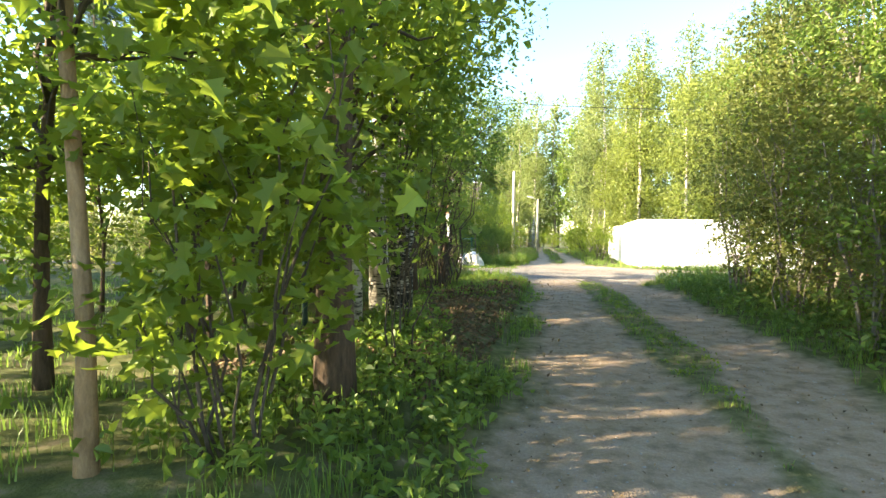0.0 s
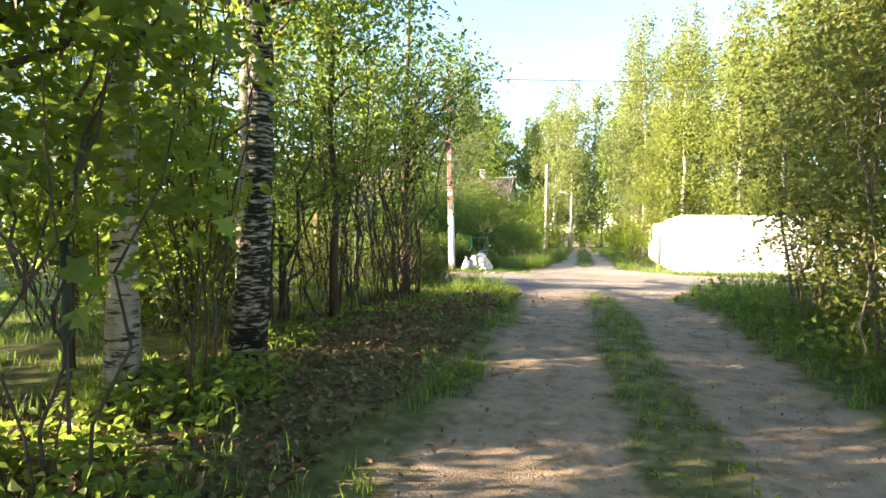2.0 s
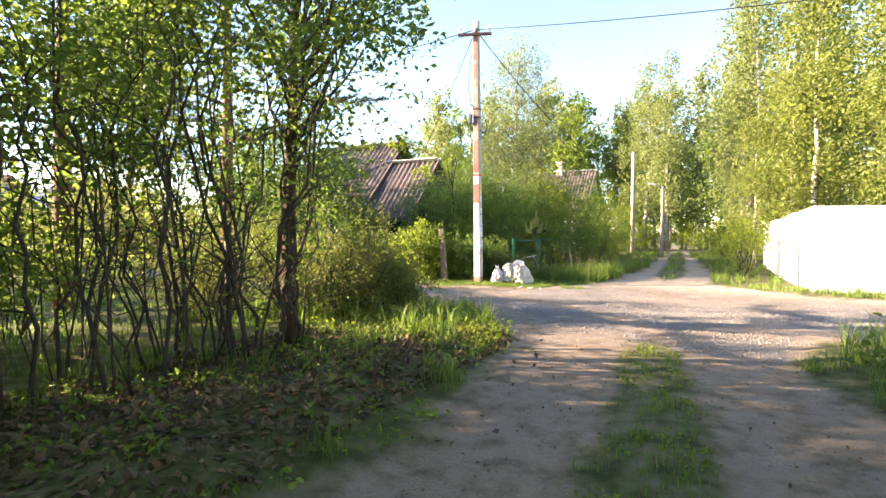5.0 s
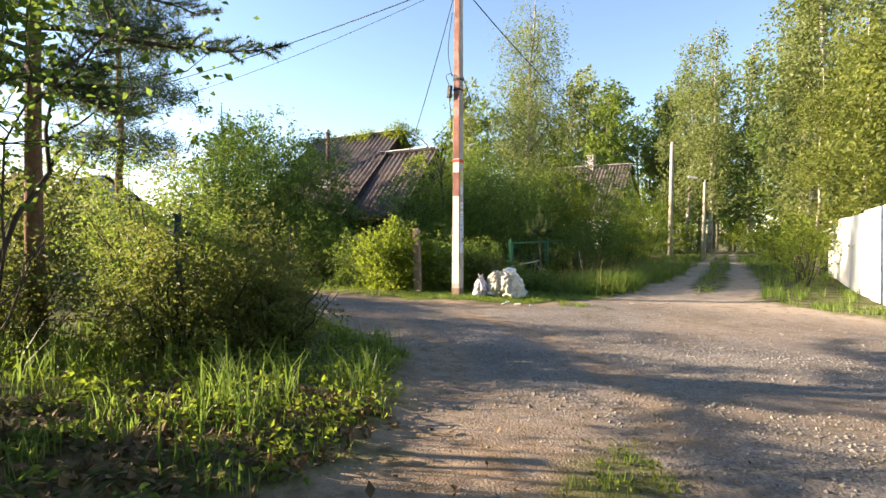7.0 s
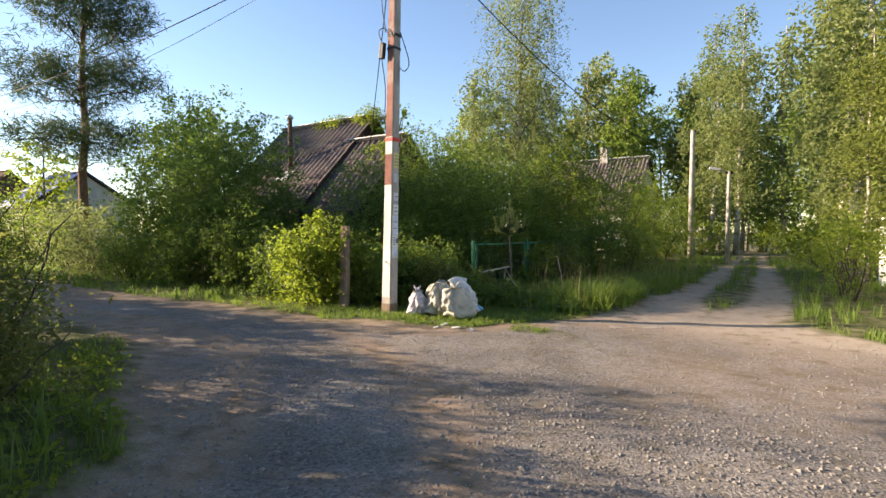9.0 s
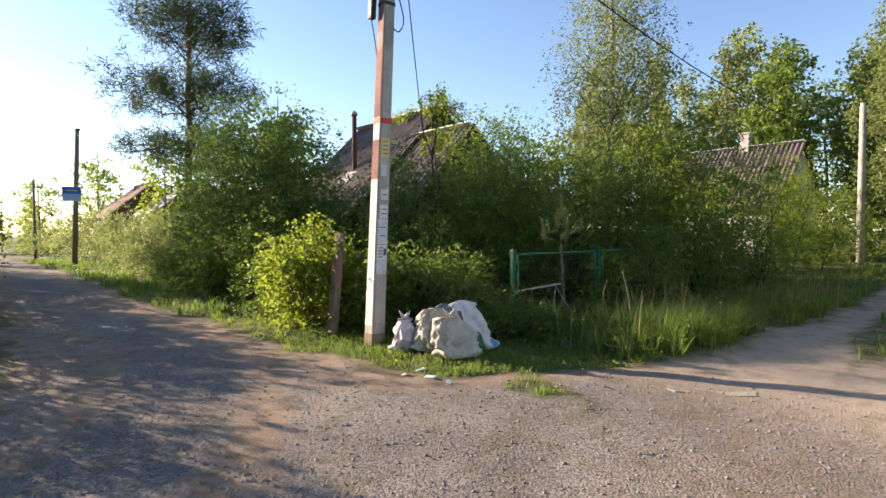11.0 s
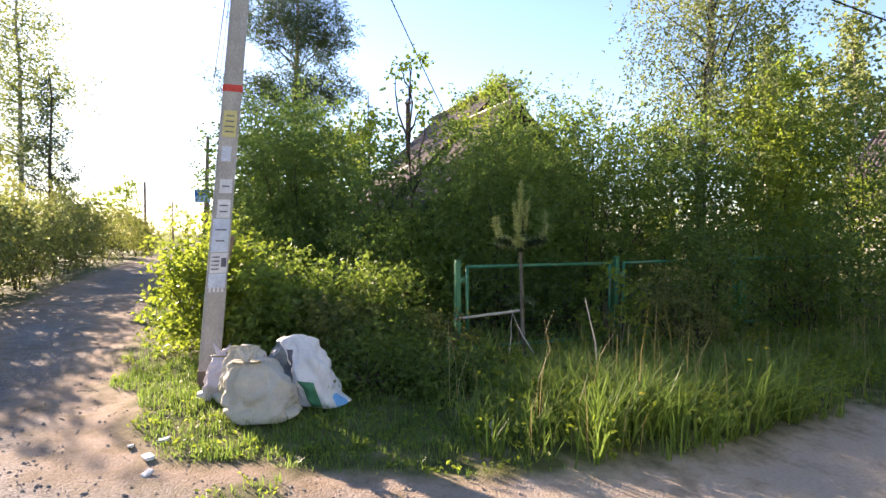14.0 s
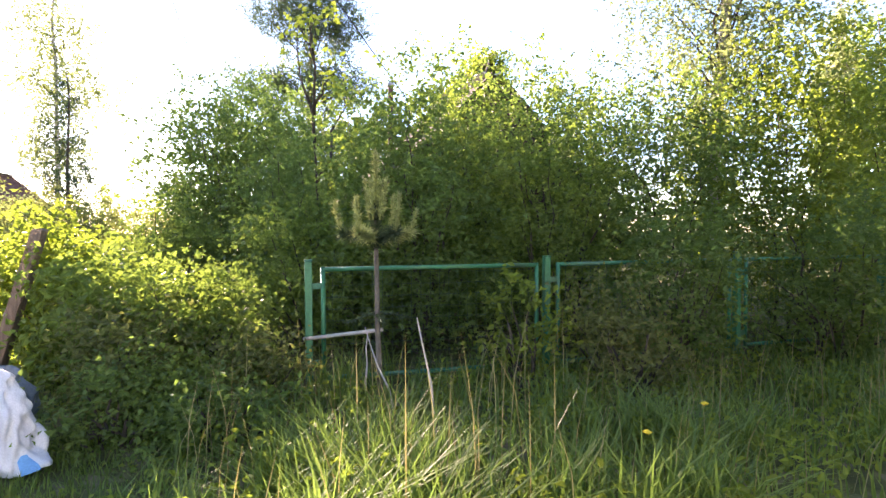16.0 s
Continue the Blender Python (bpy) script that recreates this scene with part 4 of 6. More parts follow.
def smooth_line(pts, n=6):
    """Points of a curve through pts."""
    p = np.asarray(pts, float)
    p = np.concatenate([2 * p[:1] - p[1:2], p, 2 * p[-1:] - p[-2:-1]])
    out = []
    for i in range(1, len(p) - 2):
        for t in np.linspace(0, 1, n, endpoint=i == len(p) - 3):
            a, b, c, d = p[i - 1:i + 3]
            out.append(0.5 * (2 * b + (c - a) * t + (2 * a - 5 * b + 4 * c - d) * t * t + (3 * b - a - 3 * c + d) * t ** 3))
    return np.array(out)


utility_pole()


def cable(a, b, sag, r=0.011, label="black overhead power cable strung between poles"):
    t = np.linspace(0, 1, 28)[:, None]
    p = np.asarray(a, float) + (np.asarray(b, float) - np.asarray(a, float)) * t
    p[:, 2] -= sag * 4 * (t * (1 - t))[:, 0]
    tagged(new("overhead_cable", mesh_of("overhead_cable", *tube(p, r, 6), smooth=True)), label, "cable").data.materials.append(M_CABLE)


POLE_TOP = (-4.84, 21.22, 6.85)
cable(POLE_TOP, (-28.61, 20.23, 6.2), 0.5)
cable((-4.7, 21.2, 6.8), (-28.61, 20.4, 6.0), 0.9, 0.006)
cable(POLE_TOP, (26.0, 19.5, 6.4), 1.0)
cable(POLE_TOP, (-3.98, 41.88, 5.1), 1.0, 0.013, "black power cable sagging to the next pole")
cable(POLE_TOP, (-9.6, 25.6, 3.45), 0.15, 0.010, "black service cable to the overgrown house")


def stub_post():
    ob = thing("stub_post", (-5.42, 20.56, ground_z(-5.42, 20.56)), "leaning old timber stub with a rounded weathered top", "post")
    bm = box((0.17, 0.11, 1.55), (0, 0, 0.62), (0, 0, 0), 0.03, 0.92)
    for v in bm.verts:
        v.co.x -= 0.19 * v.co.z
        v.co.y += 0.22 * v.co.z
    part("timber", bm_mesh("timber", bm), M_WOOD_GREY, ob)


stub_post()


def sack(name, label, at, size, turn, lean, material, seed, neck=0.0, fold=0.0, category="sack"):
    """A slumped filled sack: flat-bottomed pillow with creases, corner ears and a gathered neck."""
    ob = thing(name, (at[0], at[1], ground_z(at[0], at[1])), label, category, "rubbish sacks", rz=turn)
    nu, nv = 60, 44
    u = np.linspace(0, 2 * np.pi, nu, endpoint=False)
    v = np.linspace(0, 1, nv)
    U, W = np.meshgrid(u, v)
    e = 0.72
    cx, cy = np.sign(np.cos(U)) * np.abs(np.cos(U)) ** e, np.sign(np.sin(U)) * np.abs(np.sin(U)) ** e
    prof = np.interp(W, (0, 0.04, 0.14, 0.35, 0.6, 0.8, 0.92, 1.0), (0.0, 0.86, 1.02, 1.05, 0.94, 0.74 - 0.12 * neck, 0.50 - 0.26 * neck, 0.14 + 0.02 * neck))
    deep = np.interp(W, (0, 0.04, 0.14, 0.4, 0.75, 1.0), (0.0, 0.85, 1.0, 1.0, 0.75, 0.08))
    X, Y, Z = cx * prof * size[0] / 2, cy * deep * size[1] / 2, W * size[2]
    ph = seed * 1.7
    crease = 0.020 * np.sin(9 * W * (1 + 0.2 * np.sin(U + ph)) + 2.5 * np.sin(2 * U + ph)) + 0.014 * np.sin(5 * U + 7 * W + ph) + 0.010 * np.sin(11 * U - 13 * W + ph * 2) + 0.010 * np.sin(23 * W + 6 * np.sin(3 * U)) + 0.008 * np.sin(31 * W - 9 * U + 3 * np.sin(5 * W + ph)) + 0.012 * np.abs(np.sin(4 * U + 3 * W + ph)) * np.exp(-((W - 0.72) / 0.16) ** 2)
    k = 1 + crease * 2.0 / max(size[0], 0.3) - 0.035 * np.clip(np.sin(6 * U + 5 * W + ph + 1.5 * np.sin(9 * W)), 0.55, 1) / max(size[0], 0.3)
    X, Y = X * k, Y * k
    Z = Z + 0.03 * np.sin(3 * U + ph) * W * (1 - W) * 4 * size[2]
    ears = np.clip(np.abs(np.cos(U)) - 0.8, 0, 1) * 5
    Z += ears * 0.05 * np.exp(-((W - 0.1) / 0.1) ** 2)
    X += np.sign(np.cos(U)) * ears * 0.10 * (np.exp(-((W - 0.05) / 0.05) ** 2) + 0.6 * np.exp(-((W - 0.93) / 0.06) ** 2))
    top = np.clip((W - 0.72) / 0.28, 0, 1)
    Y = Y - fold * top ** 1.4 * size[1] * 0.75
    Z = Z - fold * top ** 2 * size[2] * 0.28
    X, Y = X + lean[0] * Z, Y + lean[1] * Z
    V = np.stack([X, Y, Z], -1)
    i, j = np.meshgrid(np.arange(nv - 1), np.arange(nu), indexing="ij")
    Q = np.stack([i * nu + j, i * nu + (j + 1) % nu, (i + 1) * nu + (j + 1) % nu, (i + 1) * nu + j], -1).reshape(-1, 4)
    part("body", mesh_of("body", V.reshape(-1, 3), Q, smooth=True), material, ob)

    def patch(pname, u0, u1, w0, w1, m, lbl):
        """A printed area, or the painted shade of a mouth, lying on the cloth."""
        a, b = int(u0 * nu), int(u1 * nu)
        c, d = int(w0 * nv), int(w1 * nv)
        sub = V[c:d + 1, a:b + 1]
        nrm = unit(np.stack([cx, cy, np.zeros_like(cx)], -1))[c:d + 1, a:b + 1]
        sub = sub + nrm * 0.006
        r, s = sub.shape[:2]
        ii, jj = np.meshgrid(np.arange(r - 1), np.arange(s - 1), indexing="ij")
        q = np.stack([ii * s + jj, ii * s + jj + 1, (ii + 1) * s + jj + 1, (ii + 1) * s + jj], -1).reshape(-1, 4)
        part(pname, mesh_of(pname, sub.reshape(-1, 3), q, smooth=True), m, ob, lbl)

    def tie():
        c = V[-3].mean(0)
        a = np.linspace(0, 2 * np.pi, 14)
        r = np.abs(V[-3] - c).max(0)
        ring = np.stack([c[0] + np.cos(a) * (r[0] + 0.004), c[1] + np.sin(a) * (r[1] + 0.004), np.full(14, c[2])], -1)
        part("tie", mesh_of("tie", *tube(ring, 0.006, 5), smooth=True), M_STRAW, ob)
        for sgn in (-1, 1):
            p = bent(c, c + [sgn * 0.07, 0.01, 0.10], 0, 4)
            part("knot_end", mesh_of("knot_end", *tube(p, np.array((0.02, 0.022, 0.014, 0.004)), 6), smooth=True), material, ob)
    return ob, patch, tie


_, patch, tie = sack("rubbish_bag", "small knotted pinkish plastic rubbish bag", (-3.98, 20.74), (0.27, 0.24, 0.40), 70, (0, 0), M_SACK_PINK, 1, 1.0, 0, "bag")
tie()
_, patch, tie = sack("rubbish_sack", "tall beige woven sack slumped against others", (-3.70, 20.92), (0.37, 0.32, 0.60), 70, (0.0, 0.05), M_SACK, 2, 0.5, 0.45)
_, patch, tie = sack("rubbish_sack", "large beige woven sack with its neck folded over", (-3.35, 21.04), (0.50, 0.38, 0.56), 68, (-0.28, 0.22), M_SACK, 3, 1.1, 0.6)
tie()
_, patch, tie = sack("rubbish_bag", "dark grey-blue plastic rubbish bag", (-3.90, 21.24), (0.36, 0.32, 0.53), 80, (0.1, 0.05), M_SACK_DARK, 4, 0.8, 0, "bag")
_, patch, tie = sack("rubbish_sack", "open white printed woven sack with green and blue print", (-3.48, 21.52), (0.34, 0.24, 0.60), 62, (-0.40, 0.10), M_SACK_WHITE, 5, -0.9, 0.0)
patch("green_print", 0.70, 0.77, 0.08, 0.42, M_PRINT_GREEN, "green printed block")
patch("blue_print", 0.90, 0.97, 0.06, 0.18, M_PRINT_BLUE, "blue printed band")
# the sack is closed: its mouth's inner shade is a black patch
patch("dark_lining", 0.05, 0.45, 0.93, 0.99, M_BLACK, "dark open mouth")
patch("lettering_bar", 0.64, 0.67, 0.55, 0.78, M_INK, "faded lettering")


# green pipe fence with gate frames
def green_fence():
    ob = thing("pipe_fence", (-4.5, 23.2, ground_z(-4.5, 23.2)), "bright green painted pipe fence with gate frames", "fence")
    z0 = ob.location.z

    def bar(name, a, b, r):
        part(name, mesh_of(name, *tube([a, b], r, 8), smooth=True), M_GREEN, ob)
    xs = {0: (0, 0), 1: (0.10, 2.15), 2: (0.03, 4.44), 3: (0.05, 6.6)}
    top = 1.06
    for k, (x, y) in xs.items():
        part("post", bm_mesh("post", box((0.06, 0.06, 1.5), (x, y, 0.36), (0, 0, 0), 0.006)), M_GREEN, ob)
        part("post_cap", bm_mesh("post_cap", box((0.064, 0.064, 0.012), (x, y, 1.118), (0, 0, 0), 0.004)), M_GREEN, ob)
    for k in range(3):
        (xa, ya), (xb, yb) = xs[k], xs[k + 1]
        ya, yb = ya + 0.12, yb - 0.10
        f = part("gate_frame", mesh_of("gate_frame", *joined([tube([(xa, ya, z), (xb, yb, z)], 0.02, 8) for z in (top - 0.02, 0.12)] + [tube([(x, y, 0.1), (x, y, top)], 0.02, 8) for x, y in ((xa, ya), (xb, yb))]), smooth=True), M_GREEN, ob)
        wires = []
        for z in np.arange(0.2, top, 0.1):
            wires.append(tube([(xa, ya, z), (xb, yb, z)], 0.0016, 3))
        for t in np.linspace(0.04, 0.96, 22):
            x, y = xa + (xb - xa) * t, ya + (yb - ya) * t
            wires.append(tube([(x, y, 0.12), (x, y, top - 0.02)], 0.0016, 3))
        part("wire_mesh", mesh_of("wire_mesh", *joined(wires)), M_POST, f)
        for z in (0.25, 0.9):
            part("hinge", bm_mesh("hinge", box((0.03, 0.12, 0.05), (xa, ya - 0.06, z), (0, 0, 0), 0.005)), M_GREEN, ob)


green_fence()
tagged(new("stripped_stick", mesh_of("stripped_stick", *tube(bent((-4.46, 23.16, 0.60), (-3.93, 23.72, 0.74), 0, 5, 0.006), 0.016, 6), smooth=True)), "pale stripped stick leaning across the green fence", "stick").data.materials.append(M_WOOD_PALE)
for a, b in (((-4.05, 23.6, 0.2), (-4.0, 23.62, 0.72)), ((-3.7, 23.75, 0.2), (-4.02, 23.6, 0.75)), ((-2.85, 23.85, 0.2), (-2.95, 23.75, 0.98)), ((-2.6, 22.6, 0.2), (-2.1, 22.35, 0.24))):
    tagged(new("dead_stick", mesh_of("dead_stick", *tube(bent(a, b, 0, 5, 0.02), np.linspace(0.010, 0.004, 5), 5), smooth=True)), "thin dead pale stick in the grass", "stick").data.materials.append(M_WOOD_PALE)


def pine_sapling(at):
    ob = thing("pine_sapling", (at[0], at[1], ground_z(at[0], at[1])), "young pine with pale upright candle shoots, coloured lighter as if sunlit", "tree")
    part("stem", mesh_of("stem", *tube([(0.06, 0.02, -0.1), (0.03, 0, 0.6), (0, 0, 1.2), (0, 0, 1.55)], (0.024, 0.021, 0.017, 0.012), 8), smooth=True), M_BARK_GREY, ob)

    def shoot(a, b, r, length, n, m, name="candle"):
        a, b = np.asarray(a, float), np.asarray(b, float)
        t = rng.uniform(0.05, 1.0, n)[:, None]
        p = a + (b - a) * t
        d = unit(unit(b - a) * 0.8 + rng.normal(size=(n, 3)) * 0.6)
        s = unit(np.cross(d, rng.normal(size=(n, 3)))) * 0.005
        v = np.stack([p - s, p + s, p + d * length * rng.uniform(0.6, 1.1, (n, 1))], 1).reshape(-1, 3)
        stalk = tube([a, b], (r, r * 0.5), 5)
        part(name, mesh_of(name, *joined([(v, None, np.arange(n)[:, None] * 3 + [0, 1, 2]), stalk])), m, ob)
    shoot((0, 0, 1.45), (0, 0, 1.96), 0.010, 0.06, 700, M_NEEDLE_FRESH_LIT)
    for k in range(6):
        a = k * 1.05 + 0.4
        c, s = math.cos(a), math.sin(a)
        shoot((0, 0, 1.30), (c * 0.26, s * 0.26, 1.36), 0.009, 0.10, 520, M_NEEDLE_FRESH_LIT if k % 2 else M_NEEDLE, "bough")
        shoot((c * 0.26, s * 0.26, 1.36), (c * 0.31, s * 0.31, 1.36 + rng.uniform(0.16, 0.3)), 0.008, 0.05, 260, M_NEEDLE_FRESH_LIT)
        shoot((c * 0.05, s * 0.05, 1.45), (c * 0.08, s * 0.08, 1.62 + rng.uniform(0, 0.15)), 0.007, 0.05, 200, M_NEEDLE_FRESH_LIT)
    shoot((0, 0, 1.2), (0, 0, 1.55), 0.012, 0.09, 900, M_NEEDLE, "leader_needles")
    for k in range(4):
        a = k * 1.7
        shoot((0, 0, 0.75), (math.cos(a) * 0.25, math.sin(a) * 0.25, 0.70), 0.007, 0.06, 60, M_NEEDLE, "bough")


pine_sapling((-3.94, 23.68))

# bushes along the far side of the road and behind the fence
BUSHES = [
    # x, y, height, radius, leaves, material, leaf size
    (-6.25, 20.75, 1.5, 0.75, 3200, M_LEAF_BRIGHT, 0.085), (-5.35, 21.5, 1.05, 0.65, 2600, M_LEAF_MID, 0.085), (-4.9, 22.25, 1.05, 0.65, 2800, M_LEAF_MID, 0.07), (-4.05, 22.3, 0.45, 0.42, 900, M_LEAF_MID, 0.055), (-4.3, 22.8, 0.5, 0.36, 800, M_LEAF_OLIVE, 0.055), (-3.5, 22.6, 0.36, 0.38, 700, M_LEAF_DEEP, 0.055), (-3.75, 21.95, 0.5, 0.35, 700, M_LEAF_DEEP, 0.055), (-3.6, 25.6, 0.95, 0.5, 1000, M_LEAF_OLIVE, 0.06),
    (-7.3, 21.0, 1.35, 0.75, 2400, M_LEAF_MID, 0.07), (-4.4, 21.9, 0.75, 0.45, 1400, M_LEAF_OLIVE, 0.06),
    (-6.3, 23.4, 1.7, 0.95, 3600, M_LEAF_MID, 0.07), (-7.5, 23.4, 3.0, 1.2, 4200, M_LEAF_DEEP, 0.075), (-5.7, 24.4, 3.0, 1.1, 4600, M_LEAF_DEEP, 0.07),
    (-5.6, 26.0, 3.2, 1.15, 4600, M_LEAF_MID, 0.07), (-5.7, 27.8, 3.4, 1.2, 4600, M_LEAF_DEEP, 0.07), (-5.5, 29.6, 4.4, 1.3, 4800, M_LEAF_BRIGHT, 0.08),
    (-6.9, 25.0, 3.7, 1.2, 4200, M_LEAF_MID, 0.075), (-7.4, 27.3, 3.6, 1.3, 3800, M_LEAF_DEEP, 0.075), (-5.0, 31.6, 4.2, 1.4, 3600, M_LEAF_DEEP, 0.08), (-4.9, 33.8, 4.2, 1.4, 3200, M_LEAF_MID, 0.08),
    (-4.8, 36.6, 4.0, 1.3, 2800, M_LEAF_BRIGHT, 0.085), (-4.6, 39.0, 3.0, 1.4, 2600, M_LEAF_MID, 0.09), (-5.0, 42.0, 3.0, 1.5, 2400, M_LEAF_BRIGHT, 0.10),
    (-10.9, 22.3, 4.2, 1.8, 11000, M_LEAF_DEEP, 0.095), (-13.2, 22.4, 4.9, 2.0, 11000, M_LEAF_DEEP, 0.10), (-15.6, 22.6, 3.4, 1.6, 3600, M_LEAF_MID, 0.085),
    (-9.2, 21.4, 1.7, 0.9, 2400, M_LEAF_MID, 0.075), (-11.2, 20.9, 1.3, 0.8, 1900, M_LEAF_MID, 0.08), (-13.4, 20.9, 1.2, 0.9, 1800, M_LEAF_MID, 0.08), (-16.2, 21.2, 1.6, 1.1, 1900, M_LEAF_BIRCH, 0.09),
    (-18.8, 21.6, 2.4, 1.4, 2400, M_LEAF_BIRCH, 0.10), (-21.8, 21.8, 2.2, 1.5, 2200, M_LEAF_BIRCH, 0.10), (-25.0, 21.7, 2.4, 1.5, 2000, M_LEAF_BIRCH, 0.11), (-31.0, 21.6, 2.6, 1.7, 1900, M_LEAF_BIRCH, 0.12),
    (-7.6, 25.9, 4.0, 1.2, 3600, M_LEAF_DEEP, 0.075), (-6.8, 31.8, 3.6, 1.3, 2400, M_LEAF_MID, 0.085), (-4.05, 26.5, 1.6, 0.6, 1500, M_LEAF_DEEP, 0.065), (-3.9, 28.4, 1.8, 0.8, 1800, M_LEAF_DEEP, 0.07), (-3.5, 30.2, 1.6, 0.8, 1400, M_LEAF_MID, 0.07), (-3.85, 24.9, 0.95, 0.3, 220, M_LEAF_BRIGHT, 0.08), (-9.5, 28.8, 4.6, 1.4, 2600, M_LEAF_MID, 0.085), (-10.0, 23.6, 2.0, 1.0, 1800, M_LEAF_BRIGHT, 0.075)]
for sx, sy, h, r, n, m, ls in BUSHES:
    far = r > 1.25
    shrub("leafy_bush", {M_LEAF_BRIGHT: "fresh green leafy bush by the road", M_LEAF_MID: "dense green bush in the overgrown hedge", M_LEAF_DEEP: "dark green tall bush in the overgrown hedge",
          M_LEAF_OLIVE: "low olive-green bush beside the sacks", M_LEAF_BIRCH: "pale green bush along the road verge"}[m], "bush", (sx, sy), 5 if not far else 4, h * 0.8, r * 0.7,
          [((0, 0, h * 0.55), (r, r, h * 0.5), int(n * 0.8)), ((0, 0, h * 0.25), (r * 1.0, r * 1.0, h * 0.26), int(n * 0.3))], m, ls * 0.86, group="roadside bushes", twig=0.17 + 0.05 * h / 2, dense=2.0 if sy < 22.5 and sx > -8 else 2.7 if sx > -9.9 and sy < 31 else 2.0)

tree("rowan", "thin rowan shoots rising above the hedge", "tree", (-6.6, 23.4), 4.0, 0.025, [((0.1, 0, 3.75), (0.4, 0.4, 0.4), 150), ((-0.2, 0.2, 3.2), (0.4, 0.4, 0.4), 150)], M_LEAF_BRIGHT, 0.085, M_TWIG, limbs=6, twig=0.12, per=12)
tree("birch_tree", "tall birch with hanging yellow-green foliage", "tree", (-6.9, 29.8), 9.8, 0.13, [((0, 0, 3.6), (1.9, 1.9, 1.5), 8500), ((0, 0, 5.8), (1.8, 1.8, 1.8), 11500), ((0.1, 0, 8.2), (1.35, 1.35, 1.8), 7500)], M_LEAF_BIRCH, 0.07, M_BIRCH, limbs=34, hang=0.7)
pine((-24.8, 24.2), 15.0, 0.22, [((0, 0, 5.2), (3.0, 3.0, 0.9), 6000), ((0, 0, 7.8), (3.6, 3.6, 1.2), 9500), ((0.3, 0, 10.6), (3.0, 3.0, 1.3), 9500), ((0, 0, 13.2), (1.8, 1.8, 1.6), 6000)], "tall pine with orange bark behind the hedge", size=0.34, low=0.35)


# ---- houses ----
def corrugated(x0, x1, ya, za, yb, zb, pitch=0.22, depth=0.05, rows=3, thick=0.008):
    """Overlapping rows of corrugated sheet from the ridge (ya, za) down to the eaves (yb, zb)."""
    sheets = []
    wide = 1.1
    n = max(1, round((x1 - x0) / wide))
    for r in range(rows):
        for c in range(n):
            xa, xb = x0 + (x1 - x0) * c / n, x0 + (x1 - x0) * (c + 1) / n + 0.05
            k = int((xb - xa) / pitch * 6)
            x = np.linspace(xa, xb, k)
            t0, t1 = r / rows, min(1.0, (r + 1) / rows + 0.03)
            up = 0.02 + 0.006 * rng.normal()
            w = depth * np.cos((x - x0) / pitch * 2 * np.pi)
            rows_v = []
            for t, lift in ((t0, 0.0), (t1, up)):
                rows_v.append(np.stack([x, np.full(k, ya + (yb - ya) * t), za + (zb - za) * t + w + lift], -1))
            top = np.concatenate(rows_v)
            v = np.concatenate([top, top - [0, 0, thick]])
            j = np.arange(k - 1)
            q = np.concatenate([np.stack([j, j + 1, j + k + 1, j + k], -1), np.stack([j + 2 * k, j + 3 * k, j + 3 * k + 1, j + 2 * k + 1], -1), np.stack([j + k, j + k + 1, j + 3 * k + 1, j + 3 * k], -1)])
            sheets.append((v, q))
    return sheets


def house(name, at, label, x0, x1, ridge_y, ridge_z, eave, roof_m, wall_m, rows=3, gable_open=False):
    """Gabled house: walls with gables, sheeted roof on both slopes, ridge cap."""
    ob = thing(name, (*at, 0.2), label, "house")
    (fy, fz), (by, bz) = eave
    th = 0.15
    part("wall", bm_mesh("wall", box((x1 - x0 - 0.3, th, fz - 0.05), ((x0 + x1) / 2, fy + 0.35, (fz - 0.05) / 2))), wall_m, ob)
    part("wall", bm_mesh("wall", box((x1 - x0 - 0.3, th, bz), ((x0 + x1) / 2, by - 0.35, bz / 2))), wall_m, ob)
    for x in (x0 + 0.2, x1 - 0.2):
        bm = bmesh.new()
        prof = [(fy + 0.28, 0), (by - 0.28, 0), (by - 0.28, bz), (ridge_y, ridge_z - 0.12), (fy + 0.28, fz)]
        vs = [[bm.verts.new((x + s * 0.06, y, z)) for y, z in prof] for s in (-1, 1)]
        bm.faces.new(vs[0])
        bm.faces.new(vs[1][::-1])
        for k in range(5):
            bm.faces.new((vs[0][k], vs[1][k], vs[1][(k + 1) % 5], vs[0][(k + 1) % 5]))
        bmesh.ops.recalc_face_normals(bm, faces=bm.faces)
        part("gable", bm_mesh("gable", bm), wall_m, ob)
    roof = part("roof", bm_mesh("roof", *[box((x1 - x0 - 0.1, 0.08, math.hypot(y - ridge_y, z - ridge_z)), ((x0 + x1) / 2, (y + ridge_y) / 2, (z + ridge_z) / 2 - 0.1), (math.degrees(math.atan2(ridge_z - z, ridge_y - y)) - 90, 0, 0)) for y, z in eave]), M_WOOD_DARK, ob)
    for y, z in eave:
        for v, q in corrugated(x0, x1, ridge_y, ridge_z, y, z, rows=rows):
            part("roof_sheet", mesh_of("roof_sheet", v, q, smooth=True), roof_m, roof)
    part("ridge_cap", bm_mesh("ridge_cap", box((x1 - x0, 0.22, 0.03), ((x0 + x1) / 2, ridge_y - 0.09, ridge_z + 0.02), (-24, 0, 0), 0.006), box((x1 - x0, 0.22, 0.03), ((x0 + x1) / 2, ridge_y + 0.09, ridge_z + 0.02), (24, 0, 0), 0.006)), M_RIDGE, ob)
    for y, z in eave:
        for x in (x0 + 0.02, x1 - 0.02):
            part("barge_board", mesh_of("barge_board", *tube([(x, ridge_y, ridge_z - 0.06), (x, y, z - 0.06)], 0.05, 4)), M_WOOD_DARK, ob)
    return ob


